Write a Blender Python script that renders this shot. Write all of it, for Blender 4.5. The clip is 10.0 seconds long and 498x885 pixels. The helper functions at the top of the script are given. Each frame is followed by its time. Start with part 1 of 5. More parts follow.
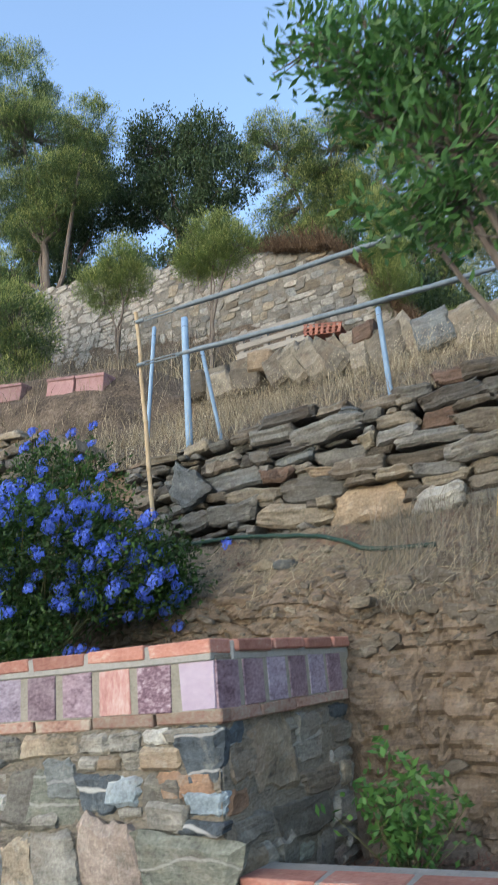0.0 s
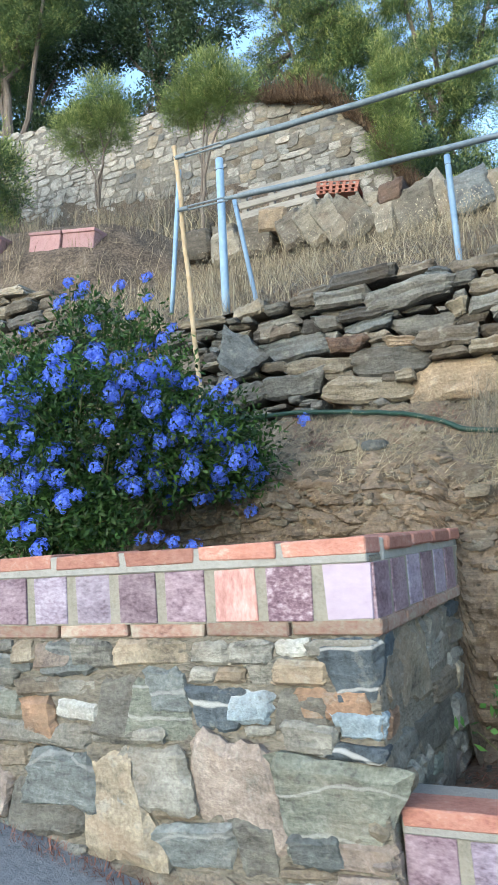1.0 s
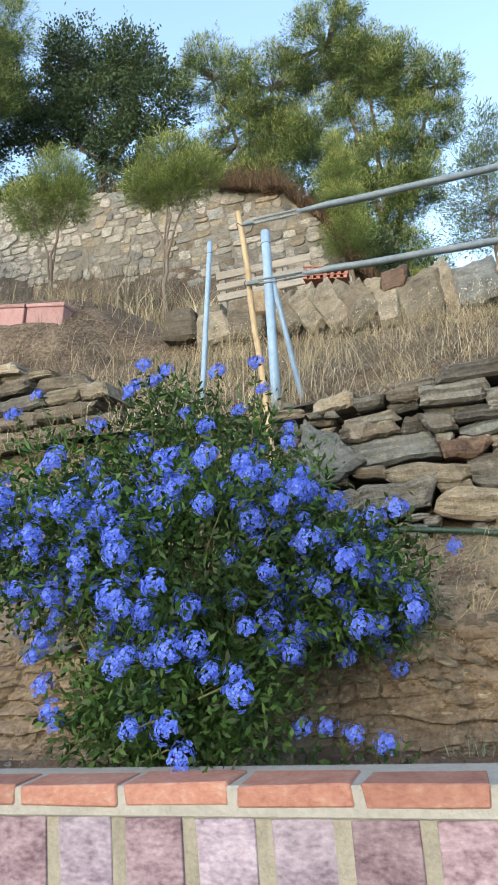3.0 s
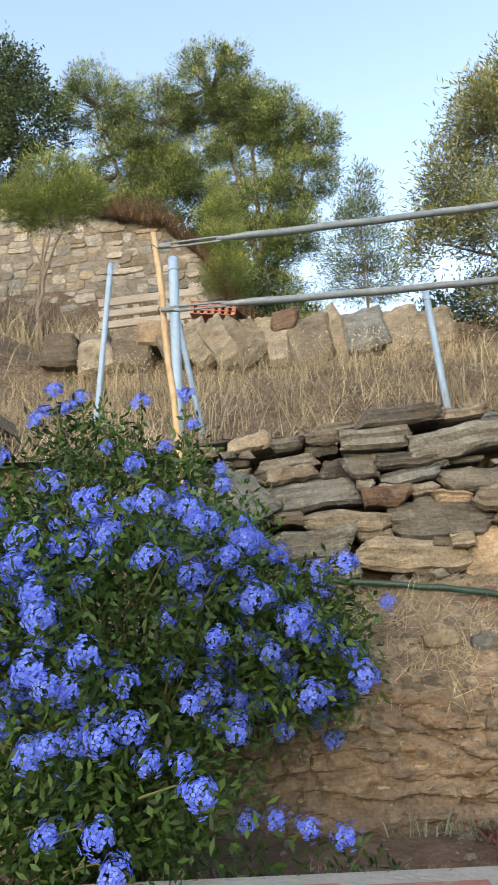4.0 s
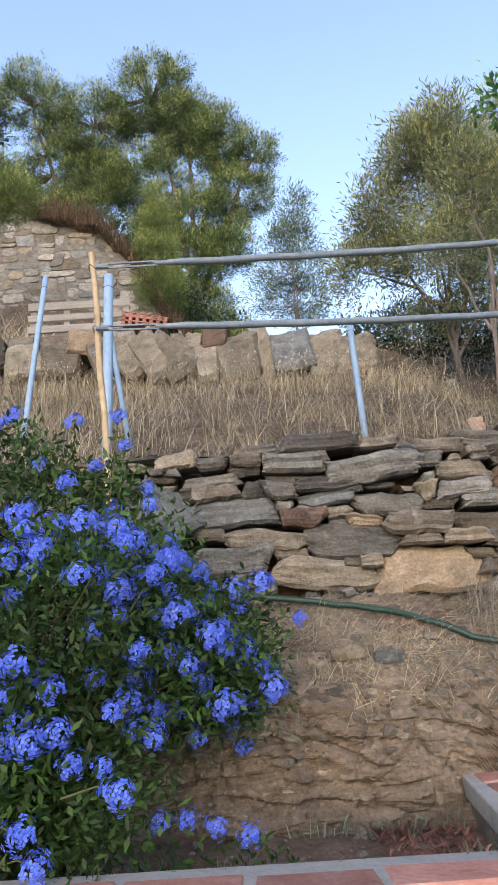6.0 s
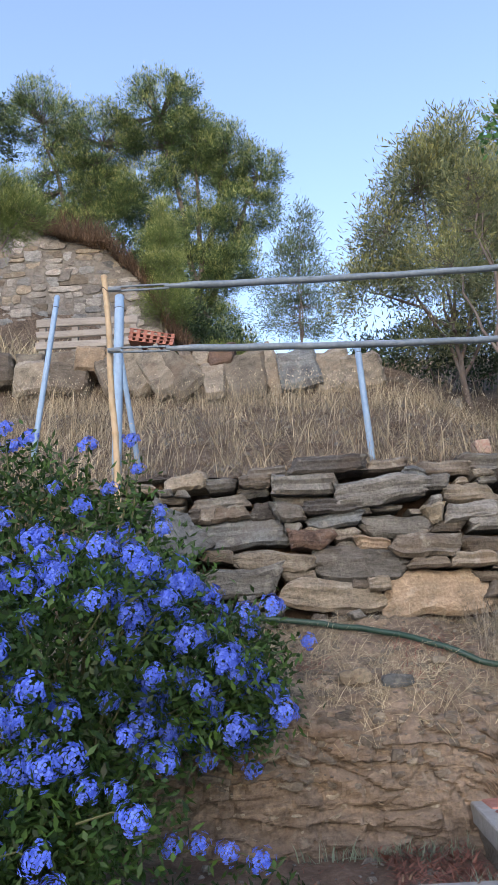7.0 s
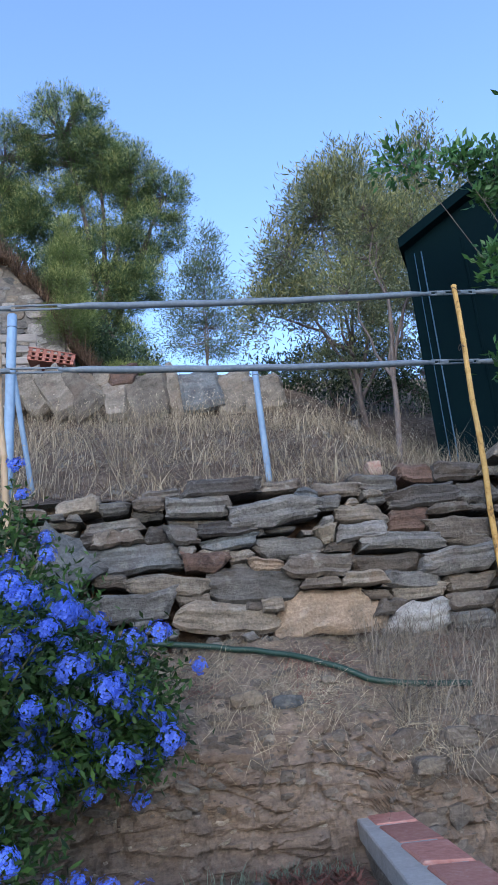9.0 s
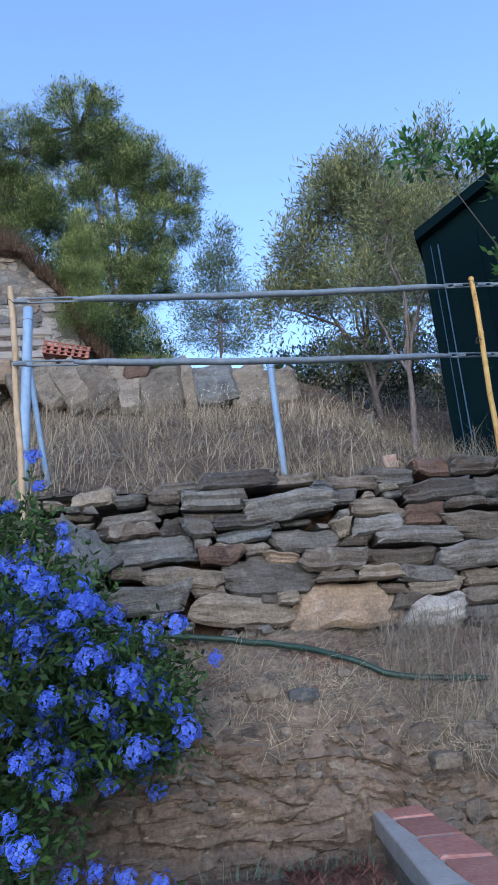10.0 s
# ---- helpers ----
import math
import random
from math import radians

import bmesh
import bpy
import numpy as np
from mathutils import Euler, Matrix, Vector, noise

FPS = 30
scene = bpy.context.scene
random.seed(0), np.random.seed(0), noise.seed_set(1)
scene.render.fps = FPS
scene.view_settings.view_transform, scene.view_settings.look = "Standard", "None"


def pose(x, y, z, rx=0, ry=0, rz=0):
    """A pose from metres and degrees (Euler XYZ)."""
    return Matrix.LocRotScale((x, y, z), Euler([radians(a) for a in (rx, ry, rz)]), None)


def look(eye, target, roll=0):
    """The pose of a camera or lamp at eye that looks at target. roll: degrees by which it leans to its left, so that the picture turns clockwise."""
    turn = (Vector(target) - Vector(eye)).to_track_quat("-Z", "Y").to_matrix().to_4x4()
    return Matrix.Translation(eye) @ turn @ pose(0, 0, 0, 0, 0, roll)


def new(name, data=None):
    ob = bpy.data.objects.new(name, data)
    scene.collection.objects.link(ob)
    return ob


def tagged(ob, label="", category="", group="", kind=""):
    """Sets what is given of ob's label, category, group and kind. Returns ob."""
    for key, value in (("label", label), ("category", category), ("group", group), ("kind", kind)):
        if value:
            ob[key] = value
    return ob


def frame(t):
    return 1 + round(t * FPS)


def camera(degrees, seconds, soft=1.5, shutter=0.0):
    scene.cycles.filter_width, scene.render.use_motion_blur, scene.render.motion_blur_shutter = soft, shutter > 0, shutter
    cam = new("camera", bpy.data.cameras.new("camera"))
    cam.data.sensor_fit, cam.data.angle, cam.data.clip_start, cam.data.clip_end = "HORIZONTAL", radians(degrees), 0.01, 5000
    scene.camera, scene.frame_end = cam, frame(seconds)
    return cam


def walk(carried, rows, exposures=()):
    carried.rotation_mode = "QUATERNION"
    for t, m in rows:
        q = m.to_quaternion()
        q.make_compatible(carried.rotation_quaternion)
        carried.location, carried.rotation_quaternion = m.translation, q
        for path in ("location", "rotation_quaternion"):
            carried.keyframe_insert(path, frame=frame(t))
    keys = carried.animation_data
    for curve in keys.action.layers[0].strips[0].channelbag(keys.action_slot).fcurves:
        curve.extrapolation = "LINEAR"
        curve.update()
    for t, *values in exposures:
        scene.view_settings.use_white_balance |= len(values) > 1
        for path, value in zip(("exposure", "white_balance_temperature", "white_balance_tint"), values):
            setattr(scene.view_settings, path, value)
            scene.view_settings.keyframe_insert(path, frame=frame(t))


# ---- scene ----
cam = camera(37.4, 10.0, soft=0.8, shutter=0.2)
PATH = [
    (0, (1.312, -2.148, 0.82), (0.434, -0.451, 1.41), -5.0),
    (0.5, (0.952, -1.982, 0.891), (0.03, -0.244, 1.247), -4.3),
    (1, (0.572, -1.955, 0.956), (-0.262, -0.154, 1.205), -3.9),
    (1.5, (0.279, -1.881, 1.02), (-0.473, -0.047, 1.292), -4.2),
    (2, (-0.001, -1.773, 1.117), (-0.779, 0.035, 1.474), -4.5),
    (2.2, (-0.126, -1.765, 1.138), (-0.887, 0.047, 1.513), -4.2),
    (3.3, (-0.549, -1.529, 1.319), (-1.05, 0.347, 1.799), -4.3),
    (3.5, (-0.602, -1.491, 1.327), (-1.04, 0.396, 1.826), -4.1),
    (4, (-0.749, -1.417, 1.378), (-0.956, 0.504, 1.892), -4.5),
    (4.5, (-0.784, -1.428, 1.387), (-0.8, 0.515, 1.859), -3.7),
    (5, (-0.743, -1.506, 1.381), (-0.665, 0.436, 1.854), -3.7),
    (5.5, (-0.739, -1.547, 1.392), (-0.696, 0.393, 1.876), -3.6),
    (5.7, (-0.738, -1.559, 1.382), (-0.727, 0.377, 1.884), -3.9),
    (7, (-0.767, -1.62, 1.415), (-0.775, 0.3, 1.977), -3.0),
    (7.5, (-0.75, -1.624, 1.412), (-0.719, 0.292, 1.984), -3.2),
    (8, (-0.734, -1.625, 1.418), (-0.629, 0.288, 1.992), -3.8),
    (8.5, (-0.714, -1.632, 1.421), (-0.537, 0.272, 2.007), -4.6),
    (9, (-0.7, -1.633, 1.422), (-0.458, 0.261, 2.018), -5.3),
    (9.5, (-0.707, -1.623, 1.423), (-0.468, 0.272, 2.015), -5.3),
    (10, (-0.712, -1.622, 1.42), (-0.506, 0.28, 2.004), -4.8),
]
walk(cam, [(t, look(eye, target, roll)) for t, eye, target, roll in PATH], [(0.0, 1.7, 6450, 7), (1.0, 2.15, 6100, 2), (2.0, 2.08, 6250, 1), (3.5, 2.07, 7550, 8), (4.0, 2.02, 7900, 10), (5.5, 1.88, 7050, 15), (7.0, 1.7, 6450, 18), (9.0, 1.45, 5400, 16), (10.0, 1.43, 5400, 16)])

# ---- world and light ----
SUN_EL, SUN_ROT = radians(24), radians(190)
world = bpy.data.worlds.new("sky")
scene.world = world
world.use_nodes = True
sky = world.node_tree.nodes.new("ShaderNodeTexSky")
sky.sky_type, sky.sun_disc = "NISHITA", False
sky.sun_elevation, sky.sun_rotation = SUN_EL, SUN_ROT
sky.air_density, sky.dust_density, sky.ozone_density = 1.0, 1.2, 1.2
back = world.node_tree.nodes["Background"]
back.inputs[1].default_value = 0.15
world.node_tree.links.new(sky.outputs[0], back.inputs[0])
sun = new("sun", bpy.data.lights.new("sun", "SUN"))
sun.data.energy, sun.data.angle, sun.data.color = 0.12, radians(50), (1.0, 0.94, 0.86)
sun_way = Vector((math.sin(SUN_ROT) * math.cos(SUN_EL), math.cos(SUN_ROT) * math.cos(SUN_EL), math.sin(SUN_EL)))
sun.matrix_world = look(sun_way * 60, (0, 0, 0))

rng = np.random.default_rng(7)


# ---- materials ----
def surface(name, stops, scale=8.0, stretch=(1, 1, 1), bump=0.3, rough=0.85, fine=60.0, spread=0.12, glow=0.0, metal=0.0, coarse=0.35, deep=0.02):
    """A rough natural surface: colour ramp over two scales of noise, each object shifted a little."""
    m = bpy.data.materials.new(name)
    m.use_nodes = True
    n, l = m.node_tree.nodes, m.node_tree.links
    bsdf = n["Principled BSDF"]
    bsdf.inputs["Roughness"].default_value = rough
    bsdf.inputs["Metallic"].default_value = metal
    bsdf.inputs["Specular IOR Level"].default_value = 0.3
    tc, info = n.new("ShaderNodeTexCoord"), n.new("ShaderNodeObjectInfo")
    mp = n.new("ShaderNodeMapping")
    mp.inputs["Scale"].default_value = stretch
    off = n.new("ShaderNodeVectorMath")
    off.operation = "SCALE"
    comb = n.new("ShaderNodeCombineXYZ")
    for i in range(3):
        l.new(info.outputs["Random"], comb.inputs[i])
    l.new(comb.outputs[0], off.inputs[0])
    off.inputs["Scale"].default_value = 37.0
    add = n.new("ShaderNodeVectorMath")
    l.new(tc.outputs["Object"], add.inputs[0])
    l.new(off.outputs[0], add.inputs[1])
    l.new(add.outputs[0], mp.inputs[0])
    big, small = n.new("ShaderNodeTexNoise"), n.new("ShaderNodeTexNoise")
    big.inputs["Scale"].default_value, big.inputs["Detail"].default_value, big.inputs["Roughness"].default_value = scale, 8, 0.7
    small.inputs["Scale"].default_value, small.inputs["Detail"].default_value = fine, 7
    l.new(mp.outputs[0], big.inputs[0])
    l.new(mp.outputs[0], small.inputs[0])
    mixf = n.new("ShaderNodeMix")
    mixf.inputs[0].default_value = coarse
    l.new(big.outputs[0], mixf.inputs[2])
    l.new(small.outputs[0], mixf.inputs[3])
    ramp = n.new("ShaderNodeValToRGB")
    els = ramp.color_ramp.elements
    while len(els) < len(stops):
        els.new(0.5)
    for e, (p, c) in zip(els, stops):
        e.position, e.color = p, (*c, 1)
    l.new(mixf.outputs[0], ramp.inputs[0])
    hsv = n.new("ShaderNodeHueSaturation")
    rnd = n.new("ShaderNodeMapRange")
    rnd.inputs[3].default_value, rnd.inputs[4].default_value = 1 - spread * 2, 1 + spread * 2
    l.new(info.outputs["Random"], rnd.inputs[0])
    l.new(rnd.outputs[0], hsv.inputs["Value"])
    l.new(ramp.outputs[0], hsv.inputs["Color"])
    l.new(hsv.outputs[0], bsdf.inputs["Base Color"])
    b = n.new("ShaderNodeBump")
    b.inputs["Strength"].default_value, b.inputs["Distance"].default_value = bump, deep
    l.new(mixf.outputs[0], b.inputs["Height"])
    l.new(b.outputs[0], bsdf.inputs["Normal"])
    return m


def leafy(name, dark, light, rough=0.55, through_light=0.25):
    """Leaf, needle, straw or petal: colour varied leaf by leaf, some light passing through."""
    m = bpy.data.materials.new(name)
    m.use_nodes = True
    n, l = m.node_tree.nodes, m.node_tree.links
    bsdf = n["Principled BSDF"]
    bsdf.inputs["Roughness"].default_value = rough
    bsdf.inputs["Specular IOR Level"].default_value = 0.3
    geo, ramp = n.new("ShaderNodeNewGeometry"), n.new("ShaderNodeValToRGB")
    ramp.color_ramp.elements[0].color, ramp.color_ramp.elements[1].color = (*dark, 1), (*light, 1)
    l.new(geo.outputs["Random Per Island"], ramp.inputs[0])
    noi, tc = n.new("ShaderNodeTexNoise"), n.new("ShaderNodeTexCoord")
    noi.inputs["Scale"].default_value = 2.2
    l.new(tc.outputs["Object"], noi.inputs[0])
    hsv, mr = n.new("ShaderNodeHueSaturation"), n.new("ShaderNodeMapRange")
    mr.inputs[1].default_value, mr.inputs[2].default_value = 0.3, 0.7
    mr.inputs[3].default_value, mr.inputs[4].default_value = 0.7, 1.3
    l.new(noi.outputs[0], mr.inputs[0])
    l.new(mr.outputs[0], hsv.inputs["Value"])
    l.new(ramp.outputs[0], hsv.inputs["Color"])
    l.new(hsv.outputs[0], bsdf.inputs["Base Color"])
    tr, mx = n.new("ShaderNodeBsdfTranslucent"), n.new("ShaderNodeMixShader")
    l.new(hsv.outputs[0], tr.inputs[0])
    mx.inputs[0].default_value = through_light
    l.new(bsdf.outputs[0], mx.inputs[1])
    l.new(tr.outputs[0], mx.inputs[2])
    l.new(mx.outputs[0], n["Material Output"].inputs[0])
    return m


def blend(nodes, links, factor, a, b):
    """Mix of two colours by a factor socket."""
    mx = nodes.new("ShaderNodeMix")
    mx.data_type = "RGBA"
    links.new(factor, mx.inputs[0])
    for sock, val in ((mx.inputs[6], a), (mx.inputs[7], b)):
        if isinstance(val, tuple):
            sock.default_value = (*val, 1)
        else:
            links.new(val, sock)
    return mx.outputs[2]


def rock(name, c, stretch=(1, 1, 5), spread=0.2, vein=0.0, rust=0.28, lichen=0.38, tone=0.68, bump=1.0):
    """Foliated stone: thin layers along one axis, patches of rust and pale lichen, and white veins where asked."""
    c = tuple(v * tone for v in c)
    m = bpy.data.materials.new(name)
    m.use_nodes = True
    n, l = m.node_tree.nodes, m.node_tree.links
    bsdf = n["Principled BSDF"]
    bsdf.inputs["Roughness"].default_value = 0.85
    bsdf.inputs["Specular IOR Level"].default_value = 0.3
    tc, info = n.new("ShaderNodeTexCoord"), n.new("ShaderNodeObjectInfo")
    off = n.new("ShaderNodeVectorMath")
    off.operation = "MULTIPLY_ADD"
    comb = n.new("ShaderNodeCombineXYZ")
    for i in range(3):
        l.new(info.outputs["Random"], comb.inputs[i])
    l.new(comb.outputs[0], off.inputs[0])
    off.inputs[1].default_value = (37, 53, 71)
    l.new(tc.outputs["Object"], off.inputs[2])

    def grain(scale, stretched, detail=6.0, rough=0.6, warp=0.0):
        t = n.new("ShaderNodeTexNoise")
        t.inputs["Scale"].default_value, t.inputs["Detail"].default_value = scale, detail
        t.inputs["Roughness"].default_value, t.inputs["Distortion"].default_value = rough, warp
        if stretched:
            mp = n.new("ShaderNodeMapping")
            mp.inputs["Scale"].default_value = stretch
            mp.inputs["Rotation"].default_value = (0.0, 0.12, 0.0)
            l.new(off.outputs[0], mp.inputs[0])
            l.new(mp.outputs[0], t.inputs[0])
        else:
            l.new(off.outputs[0], t.inputs[0])
        return t.outputs[0]

    def window(sock, a, b, top):
        w = n.new("ShaderNodeMapRange")
        w.inputs[1].default_value, w.inputs[2].default_value = a, b
        w.inputs[3].default_value, w.inputs[4].default_value = 0.0, top
        l.new(sock, w.inputs[0])
        return w.outputs[0]

    layers, patch, fine = grain(9, True, 7, 0.68, 0.4), grain(6, False, 5), grain(70, False, 4, 0.7)
    mix1, mix2 = n.new("ShaderNodeMix"), n.new("ShaderNodeMix")
    mix1.inputs[0].default_value, mix2.inputs[0].default_value = 0.5, 0.32
    l.new(layers, mix1.inputs[2])
    l.new(patch, mix1.inputs[3])
    l.new(mix1.outputs[0], mix2.inputs[2])
    l.new(fine, mix2.inputs[3])
    ramp = n.new("ShaderNodeValToRGB")
    els = ramp.color_ramp.elements
    while len(els) < 4:
        els.new(0.5)
    for e, (p, k) in zip(els, ((0.36, 0.28), (0.45, 0.72), (0.53, 1.08), (0.64, 1.75))):
        e.position, e.color = p, (*(v * k for v in c), 1)
    l.new(mix2.outputs[0], ramp.inputs[0])
    col = ramp.outputs[0]
    lum = sum(c) / 3
    col = blend(n, l, window(grain(4.5, False, 4), 0.5, 0.66, rust), col, (lum * 1.32, lum * 0.95, lum * 0.66))
    col = blend(n, l, window(grain(15, False, 7, 0.7), 0.56, 0.66, lichen), col, (0.30, 0.30, 0.265))
    if vein:
        wave = n.new("ShaderNodeTexWave")
        wave.bands_direction = "DIAGONAL" if vein > 0.92 else "Z"
        wave.inputs["Scale"].default_value, wave.inputs["Distortion"].default_value = 2.2, 5.0
        wave.inputs["Detail"].default_value, wave.inputs["Detail Scale"].default_value = 3.0, 1.6
        l.new(off.outputs[0], wave.inputs[0])
        col = blend(n, l, window(wave.outputs["Fac"], 0.972, 0.998, vein * 0.8), col, (0.42, 0.42, 0.40))
    hsv, rnd = n.new("ShaderNodeHueSaturation"), n.new("ShaderNodeMapRange")
    rnd.inputs[3].default_value, rnd.inputs[4].default_value = 1 - spread * 1.6, 1 + spread * 1.6
    l.new(info.outputs["Random"], rnd.inputs[0])
    l.new(rnd.outputs[0], hsv.inputs["Value"])
    l.new(col, hsv.inputs["Color"])
    l.new(hsv.outputs[0], bsdf.inputs["Base Color"])
    b = n.new("ShaderNodeBump")
    b.inputs["Strength"].default_value, b.inputs["Distance"].default_value = bump, 0.03
    l.new(mix2.outputs[0], b.inputs["Height"])
    l.new(b.outputs[0], bsdf.inputs["Normal"])
    return m


STONE = {
    "g": rock("schist_grey", (0.182, 0.18, 0.166), (1, 1, 4.5)),
    "d": rock("schist_dark", (0.105, 0.10, 0.092), (1, 1, 6)),
    "b": rock("schist_brown", (0.162, 0.143, 0.116), (1, 1, 5)),
    "t": rock("schist_tan", (0.25, 0.22, 0.17), (1, 1, 4), rust=0.35),
    "o": rock("stone_ochre", (0.31, 0.245, 0.175), (1, 1, 2.5), rust=0.4, lichen=0.2),
    "r": rock("stone_russet", (0.165, 0.112, 0.086), (1, 1, 4), rust=0.6, lichen=0.2),
    "s": rock("slate_blue", (0.16, 0.178, 0.185), (1, 1, 4), rust=0.15),
    "q": rock("quartz_tan", (0.29, 0.255, 0.19), (1, 1, 2)),
    "l": rock("slab_tan_grey", (0.26, 0.238, 0.195), (1, 1, 2), 0.22, rust=0.3, lichen=0.15),
    "w": rock("quartz_white", (0.42, 0.42, 0.39), (1, 1, 1.5), lichen=0.8),
}
FAR_STONE = {
    "g": rock("rubble_grey", (0.31, 0.298, 0.268), (1, 1, 2), 0.25, lichen=0.6, tone=0.6),
    "b": rock("rubble_brown", (0.26, 0.225, 0.17), (1, 1, 4), 0.25, lichen=0.4, tone=0.6),
    "s": rock("rubble_blue_grey", (0.25, 0.26, 0.255), (1, 1, 2), 0.25, lichen=0.4, tone=0.6),
}
SET = {
    "g": rock("set_stone_grey", (0.27, 0.26, 0.225), (1, 1, 4.5), 0.25),
    "d": rock("set_stone_dark_blue", (0.105, 0.13, 0.15), (4, 1, 1.4), 0.1, 0.9, 0.1),
    "b": rock("set_stone_brown", (0.25, 0.21, 0.16), (1, 1, 5), 0.2),
    "t": rock("set_stone_tan", (0.34, 0.29, 0.215), (1.5, 1, 2.5), 0.14, rust=0.5),
    "o": rock("set_stone_orange", (0.34, 0.215, 0.14), (1, 1, 2), 0.1, rust=0.6),
    "r": rock("set_stone_russet", (0.24, 0.15, 0.11), (1, 1, 3), 0.1, rust=0.6),
    "s": rock("set_stone_slate", (0.20, 0.22, 0.215), (1.4, 1, 5), 0.18, 0.4, 0.15),
    "q": rock("set_stone_quartz", (0.40, 0.36, 0.29), (1, 1, 1), 0.1),
    "w": rock("set_stone_white", (0.50, 0.50, 0.46), (1, 1, 1.4), 0.1),
    "c": rock("set_stone_pale_blue", (0.34, 0.42, 0.47), (1, 1, 1), 0.1, 0.5, 0.1),
    "v": rock("set_stone_green_grey", (0.25, 0.265, 0.22), (0.6, 1, 5.0), 0.08, 0.5, 0.25),
    "p": rock("set_stone_pinkish", (0.33, 0.275, 0.235), (1, 1, 1.2), 0.1),
}
M_MORTAR = surface("mortar", [(0.34, (0.075, 0.068, 0.055)), (0.47, (0.165, 0.148, 0.118)), (0.58, (0.215, 0.192, 0.155)), (0.68, (0.31, 0.285, 0.24))], 6, (1, 1, 2), bump=1.0, fine=55, coarse=0.45, deep=0.03)
M_FARMORTAR = surface("pale_old_mortar", [(0.32, (0.075, 0.069, 0.058)), (0.5, (0.165, 0.154, 0.132)), (0.7, (0.25, 0.235, 0.205))], 2.4, bump=1.0, fine=14, coarse=0.5, deep=0.06)
M_CEMENT = surface("grey_mortar", [(0.3, (0.136, 0.128, 0.104)), (0.5, (0.224, 0.212, 0.176)), (0.75, (0.296, 0.280, 0.240))], 10, bump=0.5, fine=90)
M_CAPMORTAR = surface("pale_cap_mortar", [(0.28, (0.12, 0.115, 0.105)), (0.42, (0.23, 0.226, 0.21)), (0.75, (0.32, 0.316, 0.298))], 9, bump=0.6, fine=70)
M_BRICK = surface("red_brick", [(0.30, (0.17, 0.075, 0.06)), (0.44, (0.275, 0.125, 0.095)), (0.56, (0.325, 0.165, 0.128)), (0.70, (0.38, 0.30, 0.25))], 8, (1, 1, 1.5), 0.5, 0.85, 60, 0.14)
M_BRICKDULL = surface("dusty_brick", [(0.34, (0.14, 0.080, 0.062)), (0.44, (0.25, 0.15, 0.118)), (0.53, (0.27, 0.20, 0.16)), (0.62, (0.30, 0.265, 0.215))], 9, (1, 1, 1.5), 0.6, 0.85, 50, 0.16)
TILES = [
    surface("tile_lilac", [(0.36, (0.10, 0.075, 0.10)), (0.47, (0.20, 0.165, 0.215)), (0.56, (0.27, 0.235, 0.29)), (0.74, (0.42, 0.39, 0.43))], 9, (1, 1, 1.8), 0.25, 0.45, 55, 0.10, coarse=0.4),
    surface("tile_mauve", [(0.36, (0.065, 0.038, 0.052)), (0.47, (0.155, 0.108, 0.135)), (0.56, (0.22, 0.165, 0.195)), (0.76, (0.36, 0.30, 0.33))], 9, (1, 1, 1.8), 0.25, 0.45, 55, 0.10, coarse=0.4),
    surface("tile_pale", [(0.34, (0.17, 0.115, 0.16)), (0.42, (0.28, 0.23, 0.30)), (0.62, (0.34, 0.29, 0.36)), (0.7, (0.33, 0.16, 0.17))], 4, (1, 1, 1.6), 0.12, 0.4, 30, 0.05),
    surface("tile_pink", [(0.34, (0.22, 0.095, 0.09)), (0.46, (0.34, 0.185, 0.17)), (0.56, (0.39, 0.27, 0.25)), (0.66, (0.44, 0.36, 0.34))], 6, (2.2, 2.2, 0.9), 0.15, 0.45, 40, 0.06),
    surface("tile_plum", [(0.36, (0.035, 0.014, 0.026)), (0.48, (0.11, 0.062, 0.088)), (0.55, (0.18, 0.125, 0.155)), (0.72, (0.42, 0.36, 0.41))], 14, (1, 1, 1.5), 0.25, 0.45, 70, 0.08, coarse=0.45),
]
M_EARTH = rock("earth_bank_soil", (0.215, 0.168, 0.124), (0.8, 1, 5.5), 0.0, rust=0.4, lichen=0.15, tone=0.70)
M_BANK = surface("dry_bank_soil", [(0.36, (0.022, 0.016, 0.011)), (0.47, (0.070, 0.053, 0.038)), (0.56, (0.120, 0.093, 0.068)), (0.68, (0.20, 0.165, 0.125))], 3.2, (1, 1, 1), 1.0, 0.95, 30, 0.0, coarse=0.5, deep=0.05)
M_SOIL = surface("planter_soil", [(0.3, (0.035, 0.025, 0.02)), (0.5, (0.10, 0.07, 0.05)), (0.75, (0.19, 0.145, 0.11))], 7, (1, 1, 1), 1.0, 0.95, 60, 0.0)
M_ROAD = surface("rough_asphalt", [(0.3, (0.080, 0.088, 0.096)), (0.5, (0.160, 0.168, 0.180)), (0.75, (0.240, 0.248, 0.256))], 30, (1, 1, 1), 0.8, 0.9, 140, 0.0)
M_STEEL = surface("painted_steel_tube", [(0.3, (0.085, 0.11, 0.13)), (0.5, (0.135, 0.17, 0.20)), (0.75, (0.21, 0.245, 0.27))], 9, (1, 1, 1), 0.12, 0.5, 60, 0.05, metal=0.15)
M_POST = surface("pale_blue_paint", [(0.28, (0.128, 0.192, 0.280)), (0.5, (0.184, 0.280, 0.400)), (0.75, (0.248, 0.352, 0.464))], 9, (1, 1, 0.6), 0.15, 0.55, 50, 0.05)
